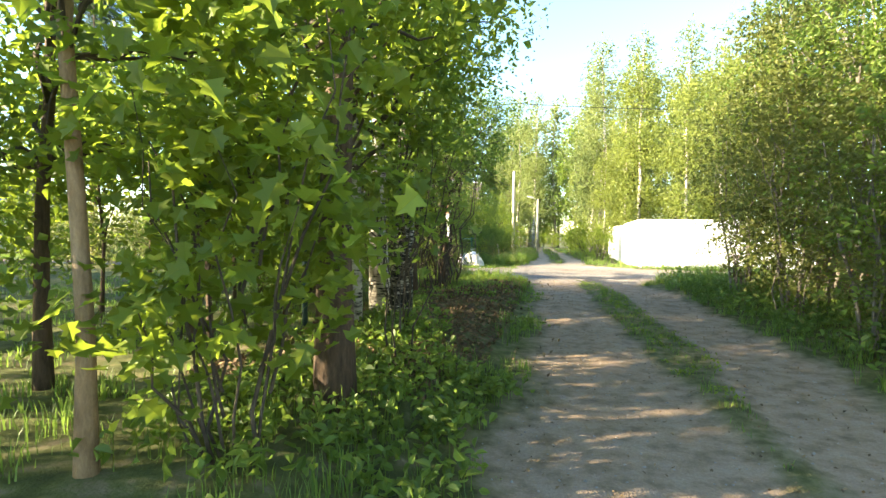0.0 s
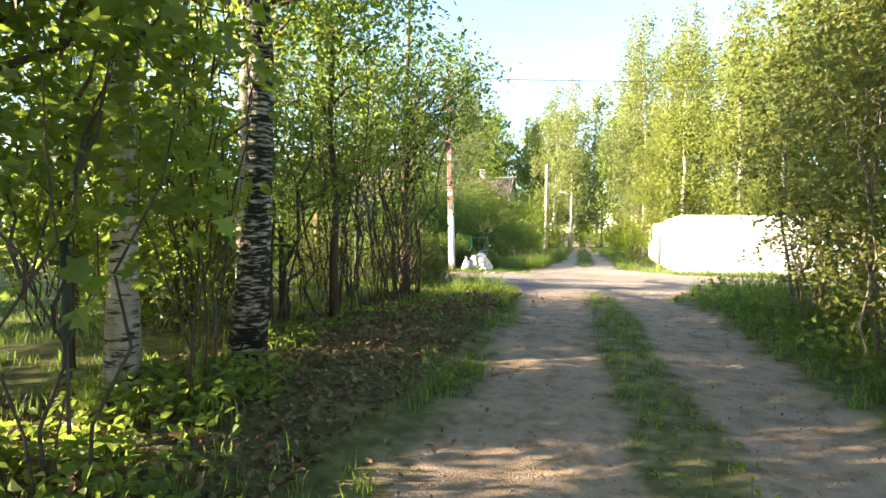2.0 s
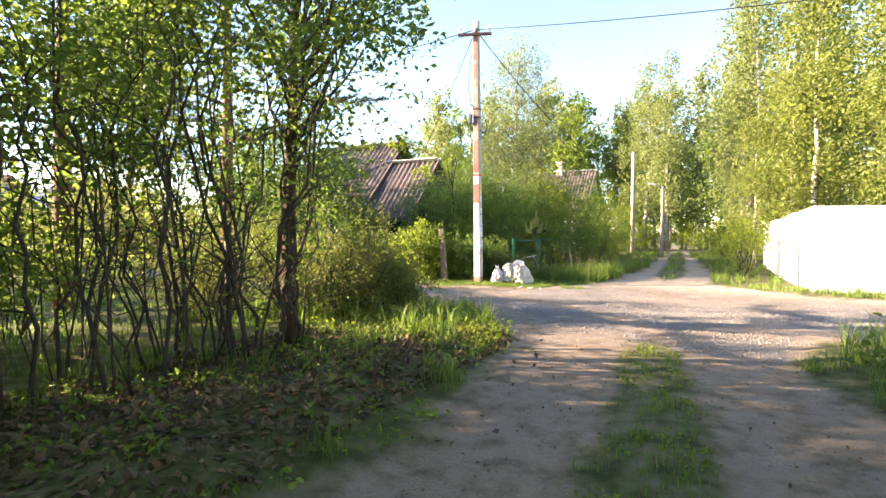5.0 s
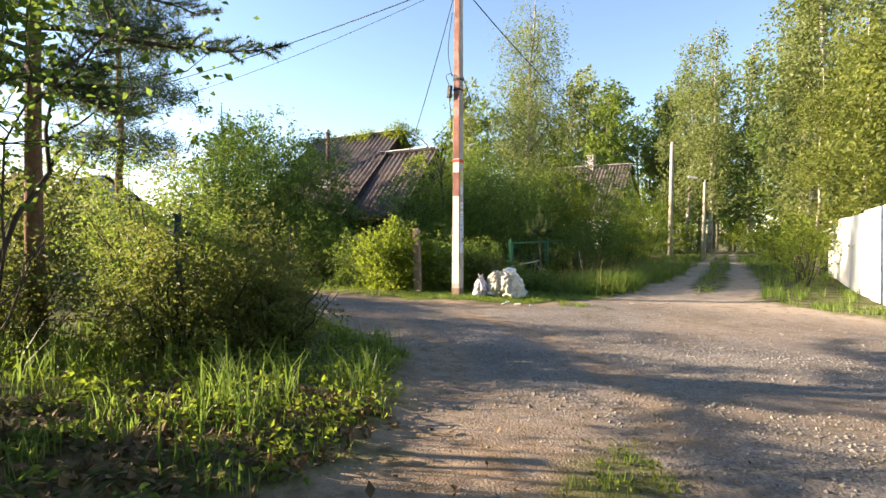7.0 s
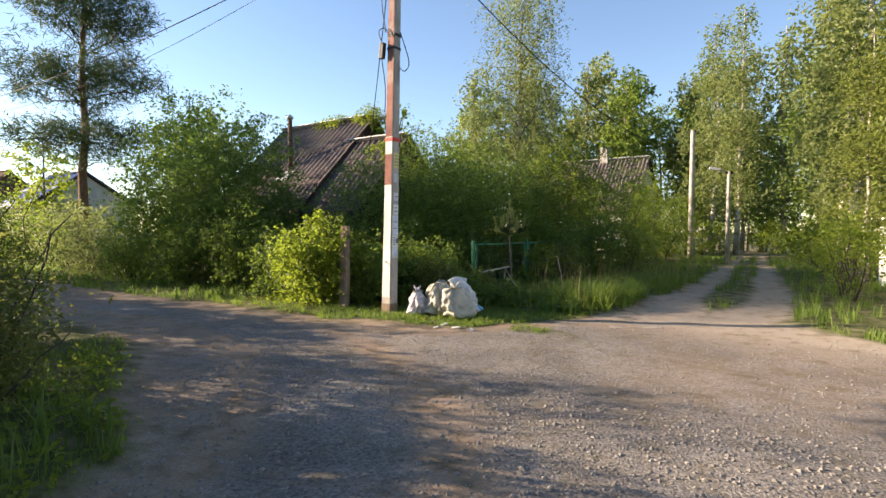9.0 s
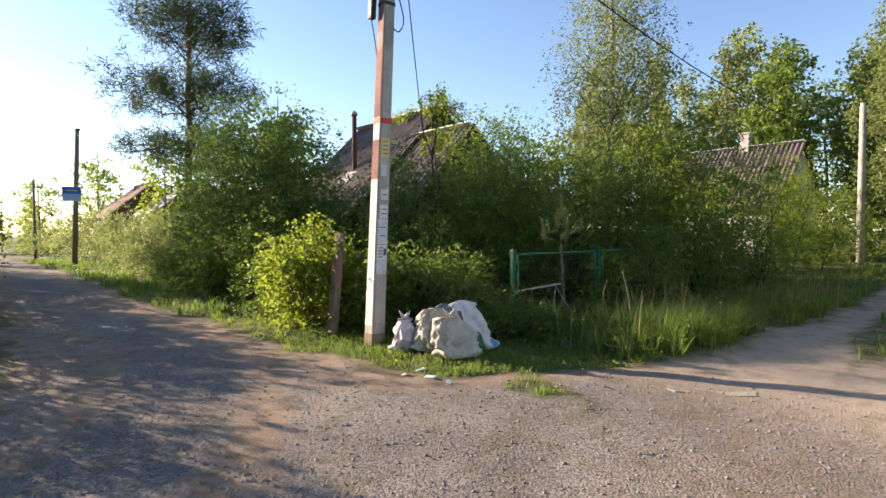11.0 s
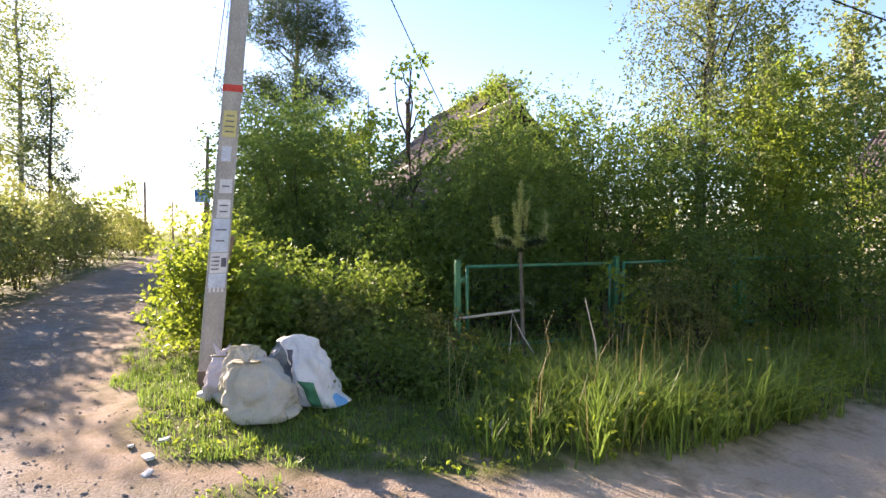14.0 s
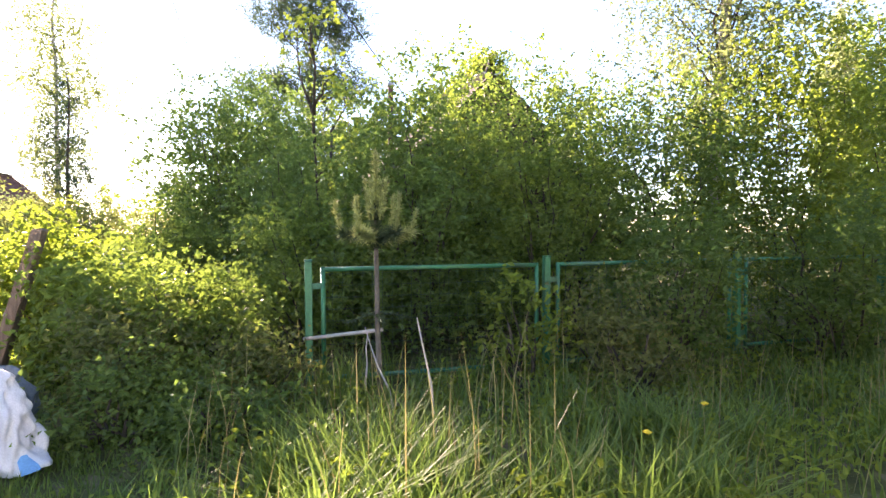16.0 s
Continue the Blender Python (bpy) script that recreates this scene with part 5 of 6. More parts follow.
h1 = house("overgrown_house", (0, 0), "old wooden house with corrugated slate roof under climbing vines", -15.6, -11.0, 27.4, 4.98, ((23.9, 1.5), (30.4, 1.9)), M_SLATE, M_WOOD_DARK)
pipe = part("stovepipe", mesh_of("stovepipe", *tube([(-13.02, 25.6, 2.6), (-13.02, 25.6, 4.86)], 0.07, 10), smooth=True), M_RUST, h1, "rusty iron stovepipe")
part("pipe_cap", mesh_of("pipe_cap", *tube([(-13.02, 25.6, 4.84), (-13.02, 25.6, 4.9), (-13.02, 25.6, 4.98)], (0.1, 0.11, 0.03), 10), smooth=True), M_TIN, pipe)
part("flashing", bm_mesh("flashing", box((0.6, 0.5, 0.02), (-13.0, 25.35, 2.98), (43, 0, 0), 0.005)), M_TIN, h1)
house("house_extension", (0, 0), "lower slate-roofed porch with pale ridge flashing", -11.3, -8.9, 26.6, 4.06, ((24.4, 1.7), (28.6, 2.2)), M_SLATE, M_WOOD_DARK, 2)
g, ends = foliage([((-11.0, 27.3, 5.0), (0.8, 0.45, 0.30), 1500), ((-12.6, 27.3, 5.0), (1.0, 0.3, 0.18), 700), ((-10.7, 27.5, 4.6), (0.4, 0.5, 0.5), 900), ((-9.0, 25.6, 3.4), (0.35, 0.8, 0.5), 700)], 0.07, twig=0.14)
ob = thing("climbing_vine", (0, 0, 0.2), "climbing vine spilling over the roof ridge", "vine")
part("crown", mesh_of("crown", *g), M_LEAF_BRIGHT, ob)
part("stem", mesh_of("stem", *tube(smooth_line([(-8.75, 25.6, -0.1), (-8.7, 25.8, 2.0), (-8.9, 26.4, 3.8), (-10.6, 27.2, 4.9), (-12.4, 27.3, 5.05)]), 0.02, 5), smooth=True), M_TWIG, ob)

h2 = house("far_house", (0, 0), "far house with a grey corrugated roof behind bushes", -13.6, -7.4, 47.7, 5.65, ((44.4, 2.3), (51, 2.3)), M_SLATE, M_PLASTER, 3)
part("chimney", bm_mesh("chimney", box((0.45, 0.45, 1.0), (-10.1, 47.7, 5.85), (0, 0, 0), 0.02)), M_BRICK, h2)
part("chimney_cap", bm_mesh("chimney_cap", box((0.55, 0.55, 0.08), (-10.1, 47.7, 6.38), (0, 0, 0), 0.02)), M_BRICK, h2)
h3 = house("brown_roof_house", (0, 0), "distant house with a brown roof by the side road", -48, -42, 26.5, 5.0, ((23.4, 2.4), (29.6, 2.4)), M_SLATE_BROWN, M_WOOD_DARK, 2)
h4 = house("blue_roof_house", (0, 0), "distant pale house with a blue sheet roof", -37, -32, 27.0, 4.4, ((24.2, 2.4), (30, 2.4)), M_BLUE_ROOF, M_PLASTER, 2)
h5 = house("dark_shed", (0, 0), "dark wooden shed with a low roof at the roadside", -33, -27.5, 9.6, 4.2, ((7.4, 2.3), (11.8, 2.3)), M_SLATE_BROWN, M_WOOD_DARK, 2)


# ---- white fence on the right ----
def white_fence():
    ob = thing("white_fence", (2.92, 22.4, 0.12), "tall white painted profiled metal sheet fence", "fence")

    def run(a, b, n, tops):
        a, b = np.asarray(a, float), np.asarray(b, float)
        d = (b - a) / np.linalg.norm(b - a)
        nrm = np.array([-d[1], d[0]])
        for i in range(n):
            p, q = a + (b - a) * i / n, a + (b - a) * ((i + 1) / n) - d * 0.025
            L = np.linalg.norm(q - p)
            k = int(L / 0.05) + 2
            t = np.linspace(0, L, k)
            w = 0.003 * np.sign(np.sin(t / 0.2 * 2 * np.pi))
            xy = p + d * t[:, None] + nrm * w[:, None]
            top = np.interp(t, (0, L), (tops(i / n), tops((i + 1) / n)))
            lo = np.concatenate([xy, np.full((k, 1), -0.12)], 1)
            hi = np.concatenate([xy, top[:, None]], 1)
            v = np.concatenate([lo, hi])
            v = np.concatenate([v, v + [*(nrm * 0.006), 0]])
            j = np.arange(k - 1)
            f = np.concatenate([np.stack([j, j + 1, j + k + 1, j + k], -1), np.stack([j + 2 * k, j + 3 * k, j + 3 * k + 1, j + 2 * k + 1], -1), np.stack([j + k, j + k + 1, j + 3 * k + 1, j + 3 * k], -1)])
            part("sheet", mesh_of("sheet", v, f), M_WHITE_FENCE, ob)
            part("post", bm_mesh("post", box((0.06, 0.06, 1.8), (*(p + nrm * 0.06), 0.8), (0, 0, 0), 0.006)), M_WHITE_FENCE, ob)
    run((-0.55, 9.4), (-0.28, 3.4), 3, lambda s: 1.66 + 0.1 * s)
    run((-0.28, 3.4), (0.0, 0.0), 2, lambda s: 1.80 + 0.13 * s)
    run((0.0, 0.0), (9.5, 1.2), 5, lambda s: 1.92 - 0.04 * s)


white_fence()


# ---- poles and sign down the roads ----
def plain_pole(at, height, r, label, m=M_CONCRETE, lean=(0, 0)):
    ob = thing("utility_pole", (at[0], at[1], ground_z(*at)), label, "utility pole", "distant poles")
    part("shaft", mesh_of("shaft", *tube([(0, 0, -0.2), (lean[0] / 2, lean[1] / 2, height / 2), (*lean, height)], (r, r * 0.85, r * 0.7), 8), smooth=True), m, ob)
    part("insulator", bm_mesh("insulator", box((0.30, 0.07, 0.1), (lean[0], lean[1], height - 0.05), (0, 0, 25), 0.02)), M_BLACK, ob)
    return ob


sp = plain_pole((-28.6, 20.2), 6.2, 0.12, "wooden pole carrying a blue sign by the road", M_WOOD_GREY, (-0.05, 0.25))
board = part("sign_board", bm_mesh("sign_board", box((0.03, 0.72, 0.66), (0.16, -0.05, 3.2), (0, 0, -8), 0.006)), M_SIGN_PALE, sp, "blue enamel sign board")
part("sign_band", bm_mesh("sign_band", box((0.008, 0.70, 0.3), (0.182, -0.05, 3.36), (0, 0, -8), 0.002)), M_SIGN_BLUE, board)
part("sign_text_bar", bm_mesh("sign_text_bar", box((0.008, 0.42, 0.05), (0.19, -0.05, 3.36), (0, 0, -8), 0.002)), M_SIGN_YELLOW, board)
plain_pole((-3.97, 41.9), 6.1, 0.14, "pale concrete pole beside the far track")
plain_pole((-52, 20.2), 6.2, 0.12, "wooden pole far down the side road", M_WOOD_GREY)
plain_pole((-46, 15.8), 5.6, 0.12, "wooden pole far down the side road", M_WOOD_GREY)
plain_pole((-72, 16.0), 6.2, 0.12, "wooden pole far down the side road", M_WOOD_GREY)
lamp = plain_pole((-1.95, 38.4), 3.7, 0.09, "street lamp pole at the edge of the track")
part("lamp_arm", mesh_of("lamp_arm", *tube([(0, 0, 3.6), (-0.35, -0.1, 3.78)], 0.02, 6), smooth=True), M_LAMP, lamp)
part("lamp_head", bm_mesh("lamp_head", box((0.42, 0.16, 0.11), (-0.5, -0.12, 3.82), (0, 12, 15), 0.03)), M_LAMP, lamp)

# ---- trees beyond the crossing ----
birch_a = tree("birch_tree", "tall sunlit birch with hanging foliage", "tree", (1.9, 33.0), 12.5, 0.13, [((0, 0, 4.0), (1.6, 1.6, 1.6), 1800), ((0, 0, 6.8), (1.9, 1.9, 1.9), 2600), ((0, 0, 9.8), (1.5, 1.5, 2.0), 1900), ((0, 0, 12.0), (0.8, 0.8, 1.0), 500)], M_LEAF_BIRCH, 0.16, M_BIRCH, limbs=18, hang=0.9, group="birches")
birch_b = tree("birch_tree", "slender birch with light green crown", "tree", (3.6, 29.0), 11.0, 0.11, [((0, 0, 3.2), (1.6, 1.6, 1.7), 2400), ((0.1, 0, 6.2), (1.7, 1.7, 1.8), 2900), ((0, 0, 9.0), (1.2, 1.2, 1.8), 1800)], M_LEAF_YELLOW, 0.15, M_BIRCH, limbs=16, hang=0.8, group="birches")
far_a = tree("woodland_tree", "tall birch in the far wood", "tree", (-4.0, 62.0), 15.0, 0.16, [((0, 0, 5.4), (2.0, 2.0, 2.8), 1000), ((0, 0, 10.0), (2.2, 2.2, 2.8), 1300), ((0, 0, 13.6), (1.3, 1.3, 1.7), 550)], M_LEAF_BIRCH, 0.31, M_BIRCH, limbs=12, hang=1.0, group="far wood", per=20)
far_b = tree("woodland_tree", "tall dark leafy tree in the far wood", "tree", (-8.0, 63.0), 13.5, 0.17, [((0, 0, 4.2), (2.1, 2.1, 2.8), 1100), ((0, 0, 8.6), (2.2, 2.2, 2.6), 1300), ((0, 0, 12.0), (1.3, 1.3, 1.6), 550)], M_LEAF_MID, 0.31, M_BARK_GREY, limbs=12, group="far wood", per=20, twig=0.5)


def plant(ob, x, y, s, rz):
    return copy_thing(ob, Matrix.Translation((x, y, ground_z(x, y))) @ Matrix.Rotation(radians(rz), 4, "Z") @ Matrix.Scale(s, 4))


for k, (x, y, s) in enumerate([(1.7, 38.5, 1.05), (4.4, 35.5, 1.1), (6.4, 31.0, 1.0), (2.2, 43.5, 1.05), (5.0, 41.0, 1.15), (-4.6, 52.0, 1.15), (-2.8, 48.4, 1.1), (8.8, 34.0, 1.0), (9.0, 27.8, 0.85)]):
    plant(birch_a, x, y, s, 67 * k + 20)
for k, (x, y, s) in enumerate([(5.4, 26.8, 0.85), (7.4, 28.6, 0.95), (3.2, 31.6, 0.7), (3.6, 36.6, 0.95), (7.2, 37.5, 1.1), (1.9, 47.0, 0.95), (10.5, 30.5, 1.0), (2.0, 30.2, 0.55)]):
    plant(birch_b, x, y, s, 97 * k + 40)
for k in range(26):
    x = -28 + 1.9 * k + rng.uniform(-0.6, 0.6)
    if abs(x + 2.9) > 1.6:
        plant(far_a if k % 3 else far_b, x, 58 + rng.uniform(-3, 8), rng.uniform(0.85, 1.12), 53 * k)
for k, (x, y, sc) in enumerate([(-9, 70, 1.0), (-6.3, 72, 1.1), (-12, 69, 1.05), (-15, 66, 1.1), (-1.0, 70, 1.05), (1.5, 66, 1.0), (-18.5, 64, 1.0), (-22, 66, 1.1), (-11, 55, 0.95), (-14.2, 56, 1.0), (-4.4, 90, 1.1), (-7.5, 92, 1.1), (-10.5, 96, 1.2)]):
    plant(far_a if k % 2 else far_b, x, y, sc, 41 * k)
plant(meadow, -2.6, 65, 0.6, 10)
plant(far_b, -3.6, 74, 0.9, 10)
plant(far_b, -5.5, 80, 1.0, 80)
for k, (x, y, s) in enumerate([(-12, 34, 0.42), (-17, 33, 0.5), (-20.5, 26.5, 0.55), (-17.5, 25.2, 0.45), (-30, 24.5, 0.5), (-52, 24.5, 0.7), (-42, 11.5, 0.42), (-54, 11.5, 0.5), (-66, 12, 0.7), (-80, 22.5, 0.8), (-110, 16, 0.6), (-112, 19.5, 0.55), (-112, 13, 0.7), (-108, 23, 0.7)]):
    plant(meadow, x, y, s * 1.6, 71 * k)
tree("birch_tree", "tall backlit birch with long hanging twigs beside the side road", "tree", (-34.4, 11.0), 17.0, 0.17, [((0, 0, 6.5), (2.6, 2.6, 1.8), 3600), ((0.3, 0.8, 9.6), (3.2, 3.2, 2.2), 5200), ((0, 0, 13.0), (2.7, 2.7, 2.2), 3800), ((0, 0, 15.8), (1.5, 1.5, 1.5), 1300)], M_LEAF_BIRCH, 0.16, M_BIRCH, limbs=30, hang=1.2, limb_r=0.05)
tree("spruce_tree", "dark young spruce beside the shaded road", "tree", (-26.0, 14.4), 8.0, 0.11, [((0, 0, 1.6), (1.7, 1.7, 1.2), 3600), ((0, 0, 3.4), (1.45, 1.45, 1.1), 3200), ((0, 0, 5.1), (1.05, 1.05, 1.0), 2200), ((0, 0, 6.7), (0.55, 0.55, 0.9), 900)], M_NEEDLE, 0.2, M_BARK, limbs=20, aspect=0.14, per=40, twig=0.22, low=0.05)
for sx in (-11.4, -13.5, -16.5, -19.5, -23, -27, -32, -38, -45):
    shrub("verge_bush", "low hazy bush on the shaded road verge", "bush", (sx, 16.2 + rng.uniform(-0.3, 0.1)), 3, 1.9, 0.7, [((0, 0, 1.4), (1.4, 1.0, 1.4), 2600)], M_LEAF_OLIVE, 0.105, group="verge bushes", twig=0.3)
for sx, sy in ((0.9, 46), (-1.5, 57), (-2.6, 60), (0.6, 52), (-4.2, 46.5), (-3.9, 50.5), (1.6, 27.0), (1.7, 29.0), (1.3, 35), (1.0, 40)):
    shrub("track_bush", "bush crowding the far track", "bush", (sx, sy), 3, 1.6, 0.7, [((0, 0, 1.0), (1.1, 1.1, 1.0) if sy > 33 else (0.5, 0.6, 0.6), 1300)], M_LEAF_BRIGHT, 0.12 if sy > 33 else 0.07, group="track bushes", twig=0.3)


for sx, sy, h in ((-9.3, 16.3, 1.9), (-10.6, 16.3, 2.3), (-12.2, 16.4, 2.4), (-14.8, 16.3, 2.5), (-17.6, 16.3, 2.6)):
    shrub("verge_bush", "leafy bush overhanging the side road", "bush", (sx, sy), 5, h * 0.8, 0.7, [((0, 0, h * 0.55), (0.95, 0.8, h * 0.45), 3200)], M_LEAF_BIRCH, 0.075, group="verge bushes", twig=0.22)
hedge = shrub("verge_bush", "pale green bush far along the side road", "bush", (-35.5, 21.4), 3, 1.8, 0.7, [((0, 0, 1.3), (1.7, 1.1, 1.2), 900)], M_LEAF_BIRCH, 0.16, group="verge bushes", twig=0.3)
for k, x in enumerate((-39, -43, -47.5, -52, -57, -63, -70, -78, -88, -99)):
    plant(hedge, x, 21.6 + 0.6 * math.sin(k * 2.1), 1.0 + 0.25 * math.sin(k * 1.7), 60 * k)
    plant(hedge, x + 6, 14.6 - 0.5 * math.sin(k * 1.3), 0.9 + 0.2 * math.cos(k * 2.3), 47 * k)
for k, (x, y, s) in enumerate([(-7.5, 38.5, 0.5), (-9.5, 41.0, 0.5), (-6.6, 42.5, 0.5), (-11.5, 42.5, 0.5), (-9.0, 36.0, 0.4)]):
    plant(meadow, x, y, s, 50 * k)
# ---- posts in the meadow ----
def metal_post(at, h):
    ob = thing("fence_post", (at[0], at[1], ground_z(*at)), "dark green metal fence post with a short crossbar", "post", "old fence posts")
    part("pipe", mesh_of("pipe", *tube([(0, 0, -0.2), (0, 0, h)], 0.035, 10), smooth=True), M_POST, ob)
    part("crossbar", bm_mesh("crossbar", box((0.26, 0.04, 0.04), (0.02, 0, h - 0.18), (0, 4, 20), 0.005)), M_POST, ob)
    part("cap", mesh_of("cap", *tube([(0, 0, h - 0.01), (0, 0, h + 0.02)], 0.04, 10)), M_POST, ob)


for at, h in (((-3.35, 9.25), 1.15), ((-3.75, 12.2), 1.25), ((-4.0, 14.3), 1.35), ((-3.2, 6.2), 1.15)):
    metal_post(at, h)


# ---- ground cover, small things ----
grass("lane_bank_grass", "thin green grass on the shaded lane bank", 9000, (-3.4, -0.2, 2.0, 14.2), 0.19, 0.009, where=off_road(0.4, lambda x, y: value_noise(x, y, 0.7, 21) > np.where(y < 8, 0.45, 0.66)), tuft=14)
grass("meadow_grass", "tall sunlit meadow grass behind the trees", 17000, (-12, -3.2, 1.5, 14.5), 0.13, 0.014, where=off_road(0.3), tuft=10)
grass("lane_strip_grass", "short grass along the middle of the lane", 11000, (-0.2, 2.2, 3.6, 15.5), 0.085, 0.007, where=lambda x, y: (road_masks(x, y)[0] < 0.42) & (x > -0.2) & (x < 1.75), tuft=14)
grass("right_verge_grass", "tall lush grass under the thicket", 8500, (1.8, 5.2, 3.5, 16.2), 0.52, 0.012, where=off_road(0.35), bend=0.9, tuft=16, rise=0.15)
grass("corner_tall_grass", "tall seeding grass and weeds below the corner bushes", 1100, (-5.5, -1.3, 12.4, 15.6), 0.42, 0.011, where=off_road(0.25), bend=0.8, tuft=9)
grass("corner_grass", "grass on the road corner", 7000, (-5.5, -0.7, 12.6, 17.2), 0.10, 0.010, where=off_road(0.35), tuft=12)
grass("verge_grass", "short weedy grass round the pole and sacks", 17000, (-14, -1.0, 19.0, 22.6), 0.085, 0.009, where=off_road(0.4), tuft=12)
grass("sack_grass", "thick short grass mat round the sacks", 12000, (-5.6, -2.2, 19.7, 22.4), 0.085, 0.008, where=off_road(0.45), bend=0.9, tuft=5)
grass("mound_grass", "tall bright grass in front of the green fence", 9000, (-4.9, -1.3, 22.3, 29.0), 0.36, 0.013, where=off_road(0.35), bend=1.1, tuft=16)
grass("sunlit_tussock", "bright fresh grass tussocks on the mound edge", 3200, (-2.9, -1.5, 22.9, 25.4), 0.42, 0.013, where=off_road(0.35, lambda x, y: value_noise(x, y, 0.8, 51) > 0.40), bend=1.3, tuft=14)
grass("seed_stalks", "dry seed stalks standing above the grass", 500, (-4.0, -1.3, 22.4, 30.0), 0.75, 0.006, M_STRAW, where=off_road(0.3), bend=0.4)
grass("track_grass", "grass along the far sandy track", 9000, (-4.0, 2.4, 23.0, 44.0), 0.22, 0.018, where=off_road(0.45), tuft=10)
grass("fence_grass", "short sunlit grass under the white fence", 6000, (1.0, 9.0, 20.8, 23.0), 0.16, 0.014, where=off_road(0.45), tuft=10)
grass("side_road_grass", "sunlit grass edging the side road", 9000, (-45, -8, 18.9, 21.4), 0.18, 0.03, where=off_road(0.45), tuft=10)
weeds("bank_weeds", "low leafy ground elder on the lane bank", 5200, (-2.6, -0.4, 2.2, 8.3), 0.24, 0.08, M_LEAF_MID, off_road(0.3, lambda x, y: value_noise(x, y, 0.9, 31) > 0.35))
weeds("bank_weeds_sparse", "sparse seedlings among leaf litter", 1500, (-3.0, -0.4, 9.0, 13.5), 0.12, 0.05, M_LEAF_MID, off_road(0.4))
weeds("corner_weeds", "low sunlit weeds on the road corner", 6000, (-4.8, -0.8, 12.8, 16.8), 0.14, 0.05, M_LEAF_BRIGHT, off_road(0.4), rich=False)
weeds("verge_weeds", "small broadleaf weeds round the sacks", 4200, (-8, -1.2, 19.3, 22.4), 0.07, 0.035, M_LEAF_BRIGHT, off_road(0.4), rich=False)
weeds("strip_weeds", "low broadleaf weeds in the middle of the lane", 2600, (-0.1, 1.9, 5.0, 15.2), 0.09, 0.04, M_LEAF_BRIGHT, lambda x, y: (road_masks(x, y)[0] < 0.45) & (x > -0.1) & (x < 1.75), rich=False)
weeds("mound_weeds", "leafy weeds in the tall grass mound", 4500, (-3.9, -1.4, 22.3, 28.0), 0.28, 0.05, M_LEAF_BRIGHT, off_road(0.35))
weeds("right_weeds", "nettles and weeds under the thicket", 3600, (2.4, 4.6, 4.0, 15.0), 0.40, 0.085, M_LEAF_DEEP, off_road(0.3))


def scatter_flat(name, label, category, n, region, size, material, where):
    x0, x1, y0, y1 = region
    x, y = rng.uniform(x0, x1, n), rng.uniform(y0, y1, n)
    k = where(x, y)
    x, y = x[k], y[k]
    p = np.stack([x, y, ground_z(x, y) + 0.012], -1)
    v, q, t = leaf_geo(p, size, up=5.0, droop=0.0, fold=0.1)
    me = mesh_of(name, v, q, t)
    me.materials.append(material)
    tagged(new(name, me), label, category, kind="stuff")


scatter_flat("leaf_litter", "dry brown leaves lying on the lane bank", "leaves", 22000, (-3.2, 0.0, 4.0, 14.0), 0.065, M_LITTER, lambda x, y: (x < -0.85) | (rng.uniform(size=len(x)) < 0.02))
scatter_flat("lane_litter", "small dry leaves and chips on the lane", "leaves", 1300, (-0.4, 2.6, 3.0, 15.0), 0.03, M_LITTER, lambda x, y: x > -1)


def pebbles(name, label, n, region, lo, hi, where):
    x0, x1, y0, y1 = region
    x, y = rng.uniform(x0, x1, n), rng.uniform(y0, y1, n)
    k = where(x, y)
    x, y = x[k], y[k]
    n = len(x)
    s = (lo + (hi - lo) * rng.uniform(0, 1, n) ** 3)[:, None, None]
    o = np.array([(1, 0, 0), (0, 1, 0), (-1, 0, 0), (0, -1, 0), (0, 0, 0.65), (0, 0, -0.65)], float) * rng.uniform(0.6, 1.2, (n, 6, 1))
    a = rng.uniform(0, 6.28, n)
    R = np.stack([np.stack([np.cos(a), -np.sin(a), 0 * a], -1), np.stack([np.sin(a), np.cos(a), 0 * a], -1), np.stack([0 * a, 0 * a, 0 * a + 1], -1)], 1)
    v = np.einsum("nij,nkj->nki", R, o) * s + np.stack([x, y, ground_z(x, y) + 0.002], -1)[:, None]
    f = np.array([(0, 1, 4), (1, 2, 4), (2, 3, 4), (3, 0, 4), (1, 0, 5), (2, 1, 5), (3, 2, 5), (0, 3, 5)])
    me = mesh_of(name, v.reshape(-1, 3), None, (np.arange(n)[:, None, None] * 6 + f).reshape(-1, 3))
    me.materials.append(M_STONE)
    tagged(new(name, me), label, "gravel", kind="stuff")


pebbles("road_gravel", "loose grey gravel on the crossroad", 15000, (-7, 4, 15.0, 22.4), 0.006, 0.020, lambda x, y: (road_masks(x, y)[0] > 0.5) & (rng.uniform(size=len(x)) < 0.3 + 0.7 * road_masks(x, y)[1]))
pebbles("crossing_stones", "coarser stones pressed into the crossing", 7000, (-3.5, 4, 14.2, 18.2), 0.008, 0.024, lambda x, y: (road_masks(x, y)[0] > 0.6) & (value_noise(x, y, 0.8, 41) > 0.4))
pebbles("lane_gravel", "scattered small stones on the dirt lane", 2600, (-0.6, 2.6, 3.0, 15.0), 0.004, 0.016, lambda x, y: road_masks(x, y)[0] > 0.5)

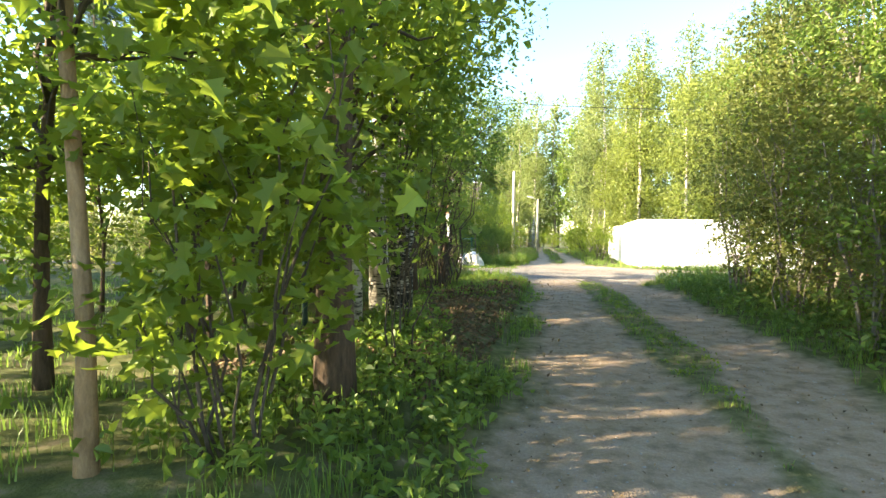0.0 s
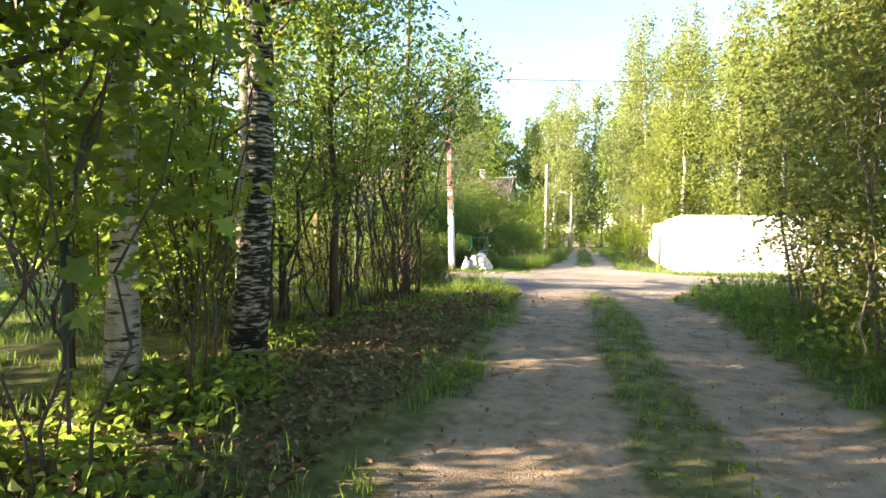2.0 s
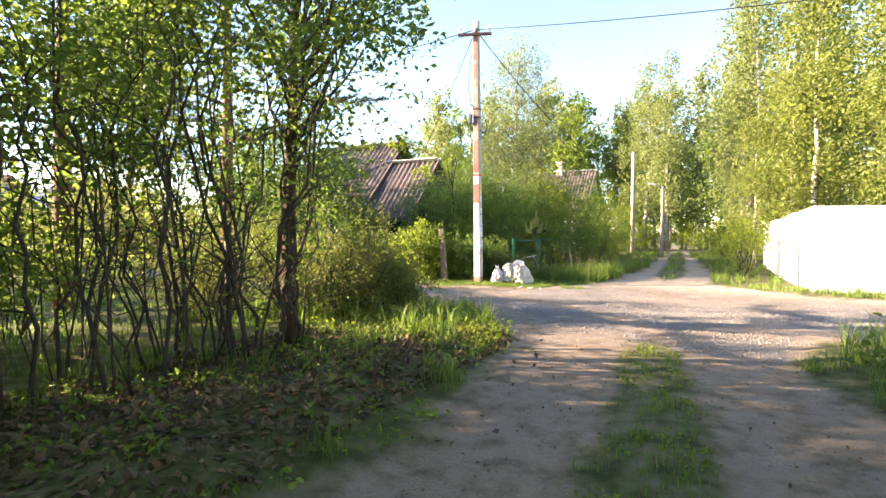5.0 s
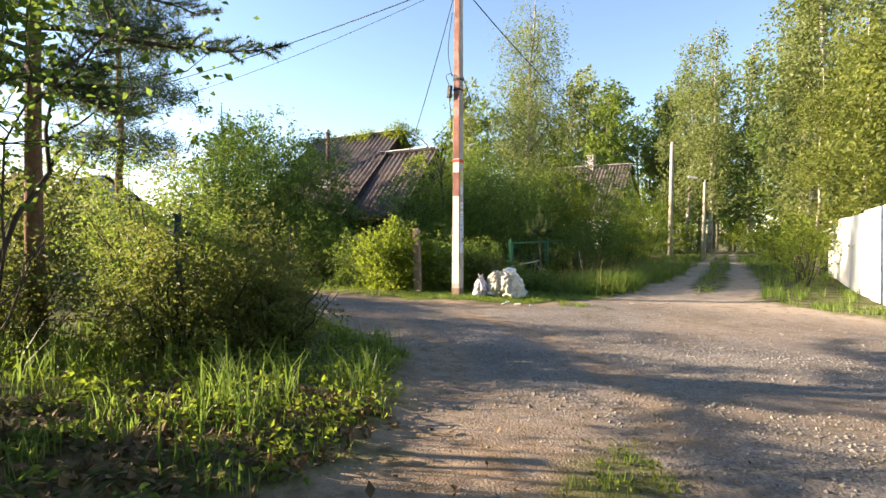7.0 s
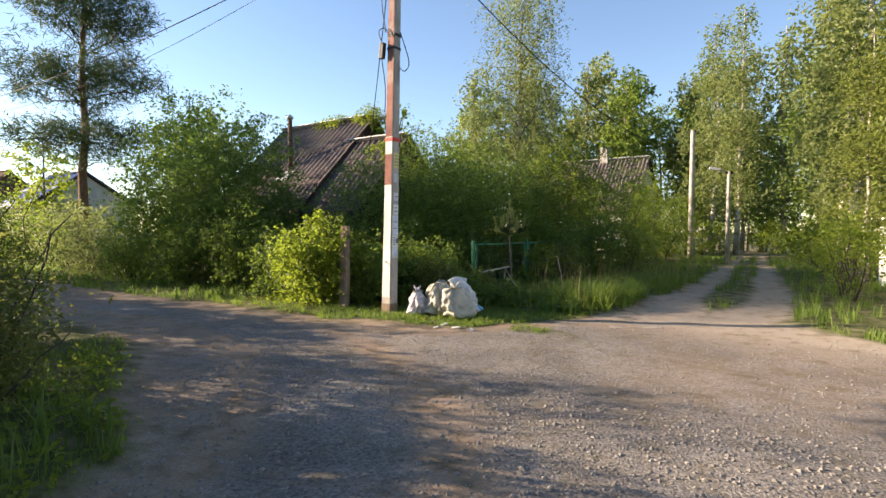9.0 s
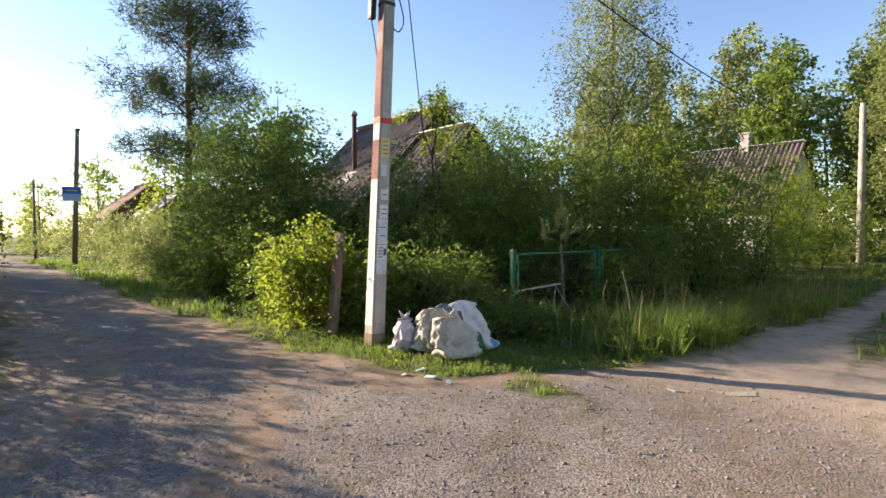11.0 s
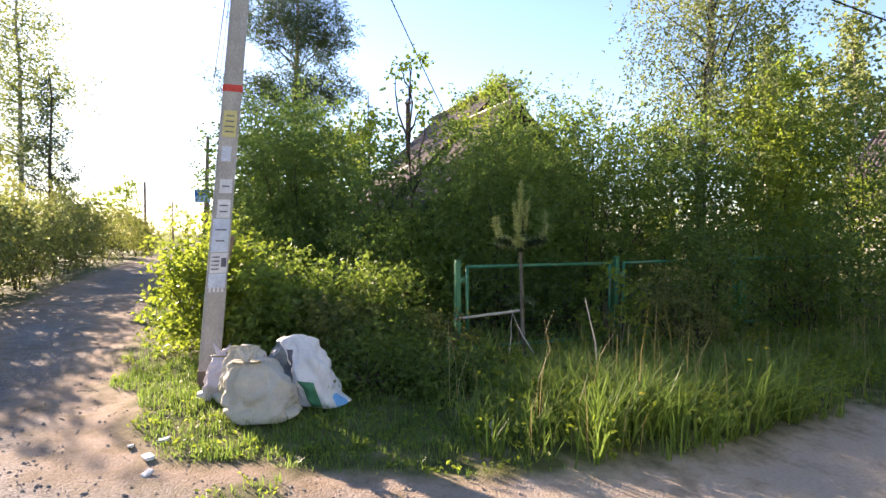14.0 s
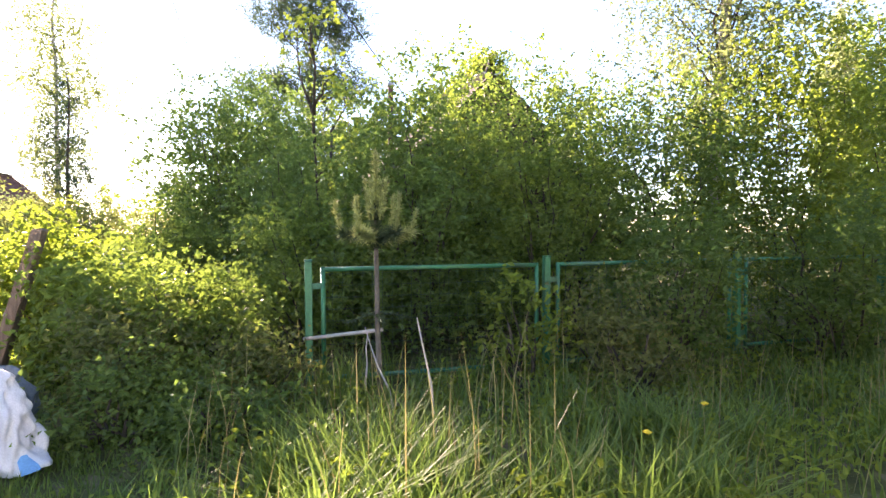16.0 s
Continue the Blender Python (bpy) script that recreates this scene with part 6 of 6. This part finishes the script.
def flat_slab():
    """A broken concrete slab sunk almost level with the sand."""
    bm = bmesh.new()
    n = 22
    ring = []
    for i in range(n):
        a = 2 * math.pi * i / n
        c, d = math.cos(a), math.sin(a)
        k = 1 / max(abs(c), abs(d)) ** 0.75 * (1 + 0.09 * math.sin(5 * a + 1) + 0.05 * math.sin(11 * a))
        ring.append(bm.verts.new((c * k * 0.40, d * k * 0.24, 0.0)))
    face = bm.faces.new(ring)
    ext = bmesh.ops.extrude_face_region(bm, geom=[face])["geom"]
    for v in ext:
        if isinstance(v, bmesh.types.BMVert):
            v.co = Vector((v.co.x * 0.97, v.co.y * 0.96, 0.06 + 0.006 * math.sin(9 * v.co.x + 4 * v.co.y)))
    bmesh.ops.recalc_face_normals(bm, faces=bm.faces)
    ob = tagged(new("concrete_slab", bm_mesh("concrete_slab", bm)), "old cracked concrete slab sunk in the sandy track mouth", "slab")
    ob.data.materials.append(M_SLAB)
    ob.matrix_basis = pose(-1.02, 22.02, ground_z(-1.02, 22.02) - 0.064, 0, 0, 35)


flat_slab()
for x, y, rz, sx, sy in ((-2.95, 20.28, 20, 0.12, 0.06), (-3.2, 20.35, 70, 0.09, 0.05), (-2.7, 20.3, 130, 0.06, 0.05), (-3.2, 20.15, 10, 0.07, 0.04)):
    bm = box((sx, sy, 0.02), (0, 0, 0.01), (4, 6, 0), 0.008)
    for v in bm.verts:
        v.co.z += 0.012 * math.sin(40 * v.co.x)
    o = tagged(new("litter_scrap", bm_mesh("litter_scrap", bm)), "crumpled white plastic scrap on the verge", "litter", "litter scraps")
    o.data.materials.append(M_LITTER_WHITE)
    o.matrix_basis = pose(x, y, ground_z(x, y), 0, 0, rz)


def dandelion(x, y, h):
    ob = thing("dandelion", (x, y, ground_z(x, y)), "yellow flower standing in the grass", "flower", "yellow flowers")
    part("stalk", mesh_of("stalk", *tube(bent((0, 0, -0.02), (0.02, 0.01, h), 0, 4, 0.02), 0.003, 5)), M_GRASS, ob)
    a = np.linspace(0, 2 * np.pi, 13)[:-1]
    v = np.concatenate([[(0.02, 0.01, h + 0.012)], np.stack([0.02 + 0.026 * np.cos(a) * (1 - 0.3 * (np.arange(12) % 2)), 0.01 + 0.026 * np.sin(a) * (1 - 0.3 * (np.arange(12) % 2)), np.full(12, h)], -1), [(0.02, 0.01, h - 0.012)]])
    j = np.arange(12)
    t = np.concatenate([np.stack([0 * j, 1 + j, 1 + (j + 1) % 12], -1), np.stack([0 * j + 13, 1 + (j + 1) % 12, 1 + j], -1)])
    part("flower_head", mesh_of("flower_head", v, None, t), M_FLOWER, ob)


for x, y, h in ((-2.0, 24.6, 0.42), (-2.3, 25.2, 0.4), (-1.9, 23.4, 0.3)):
    dandelion(x, y, h)
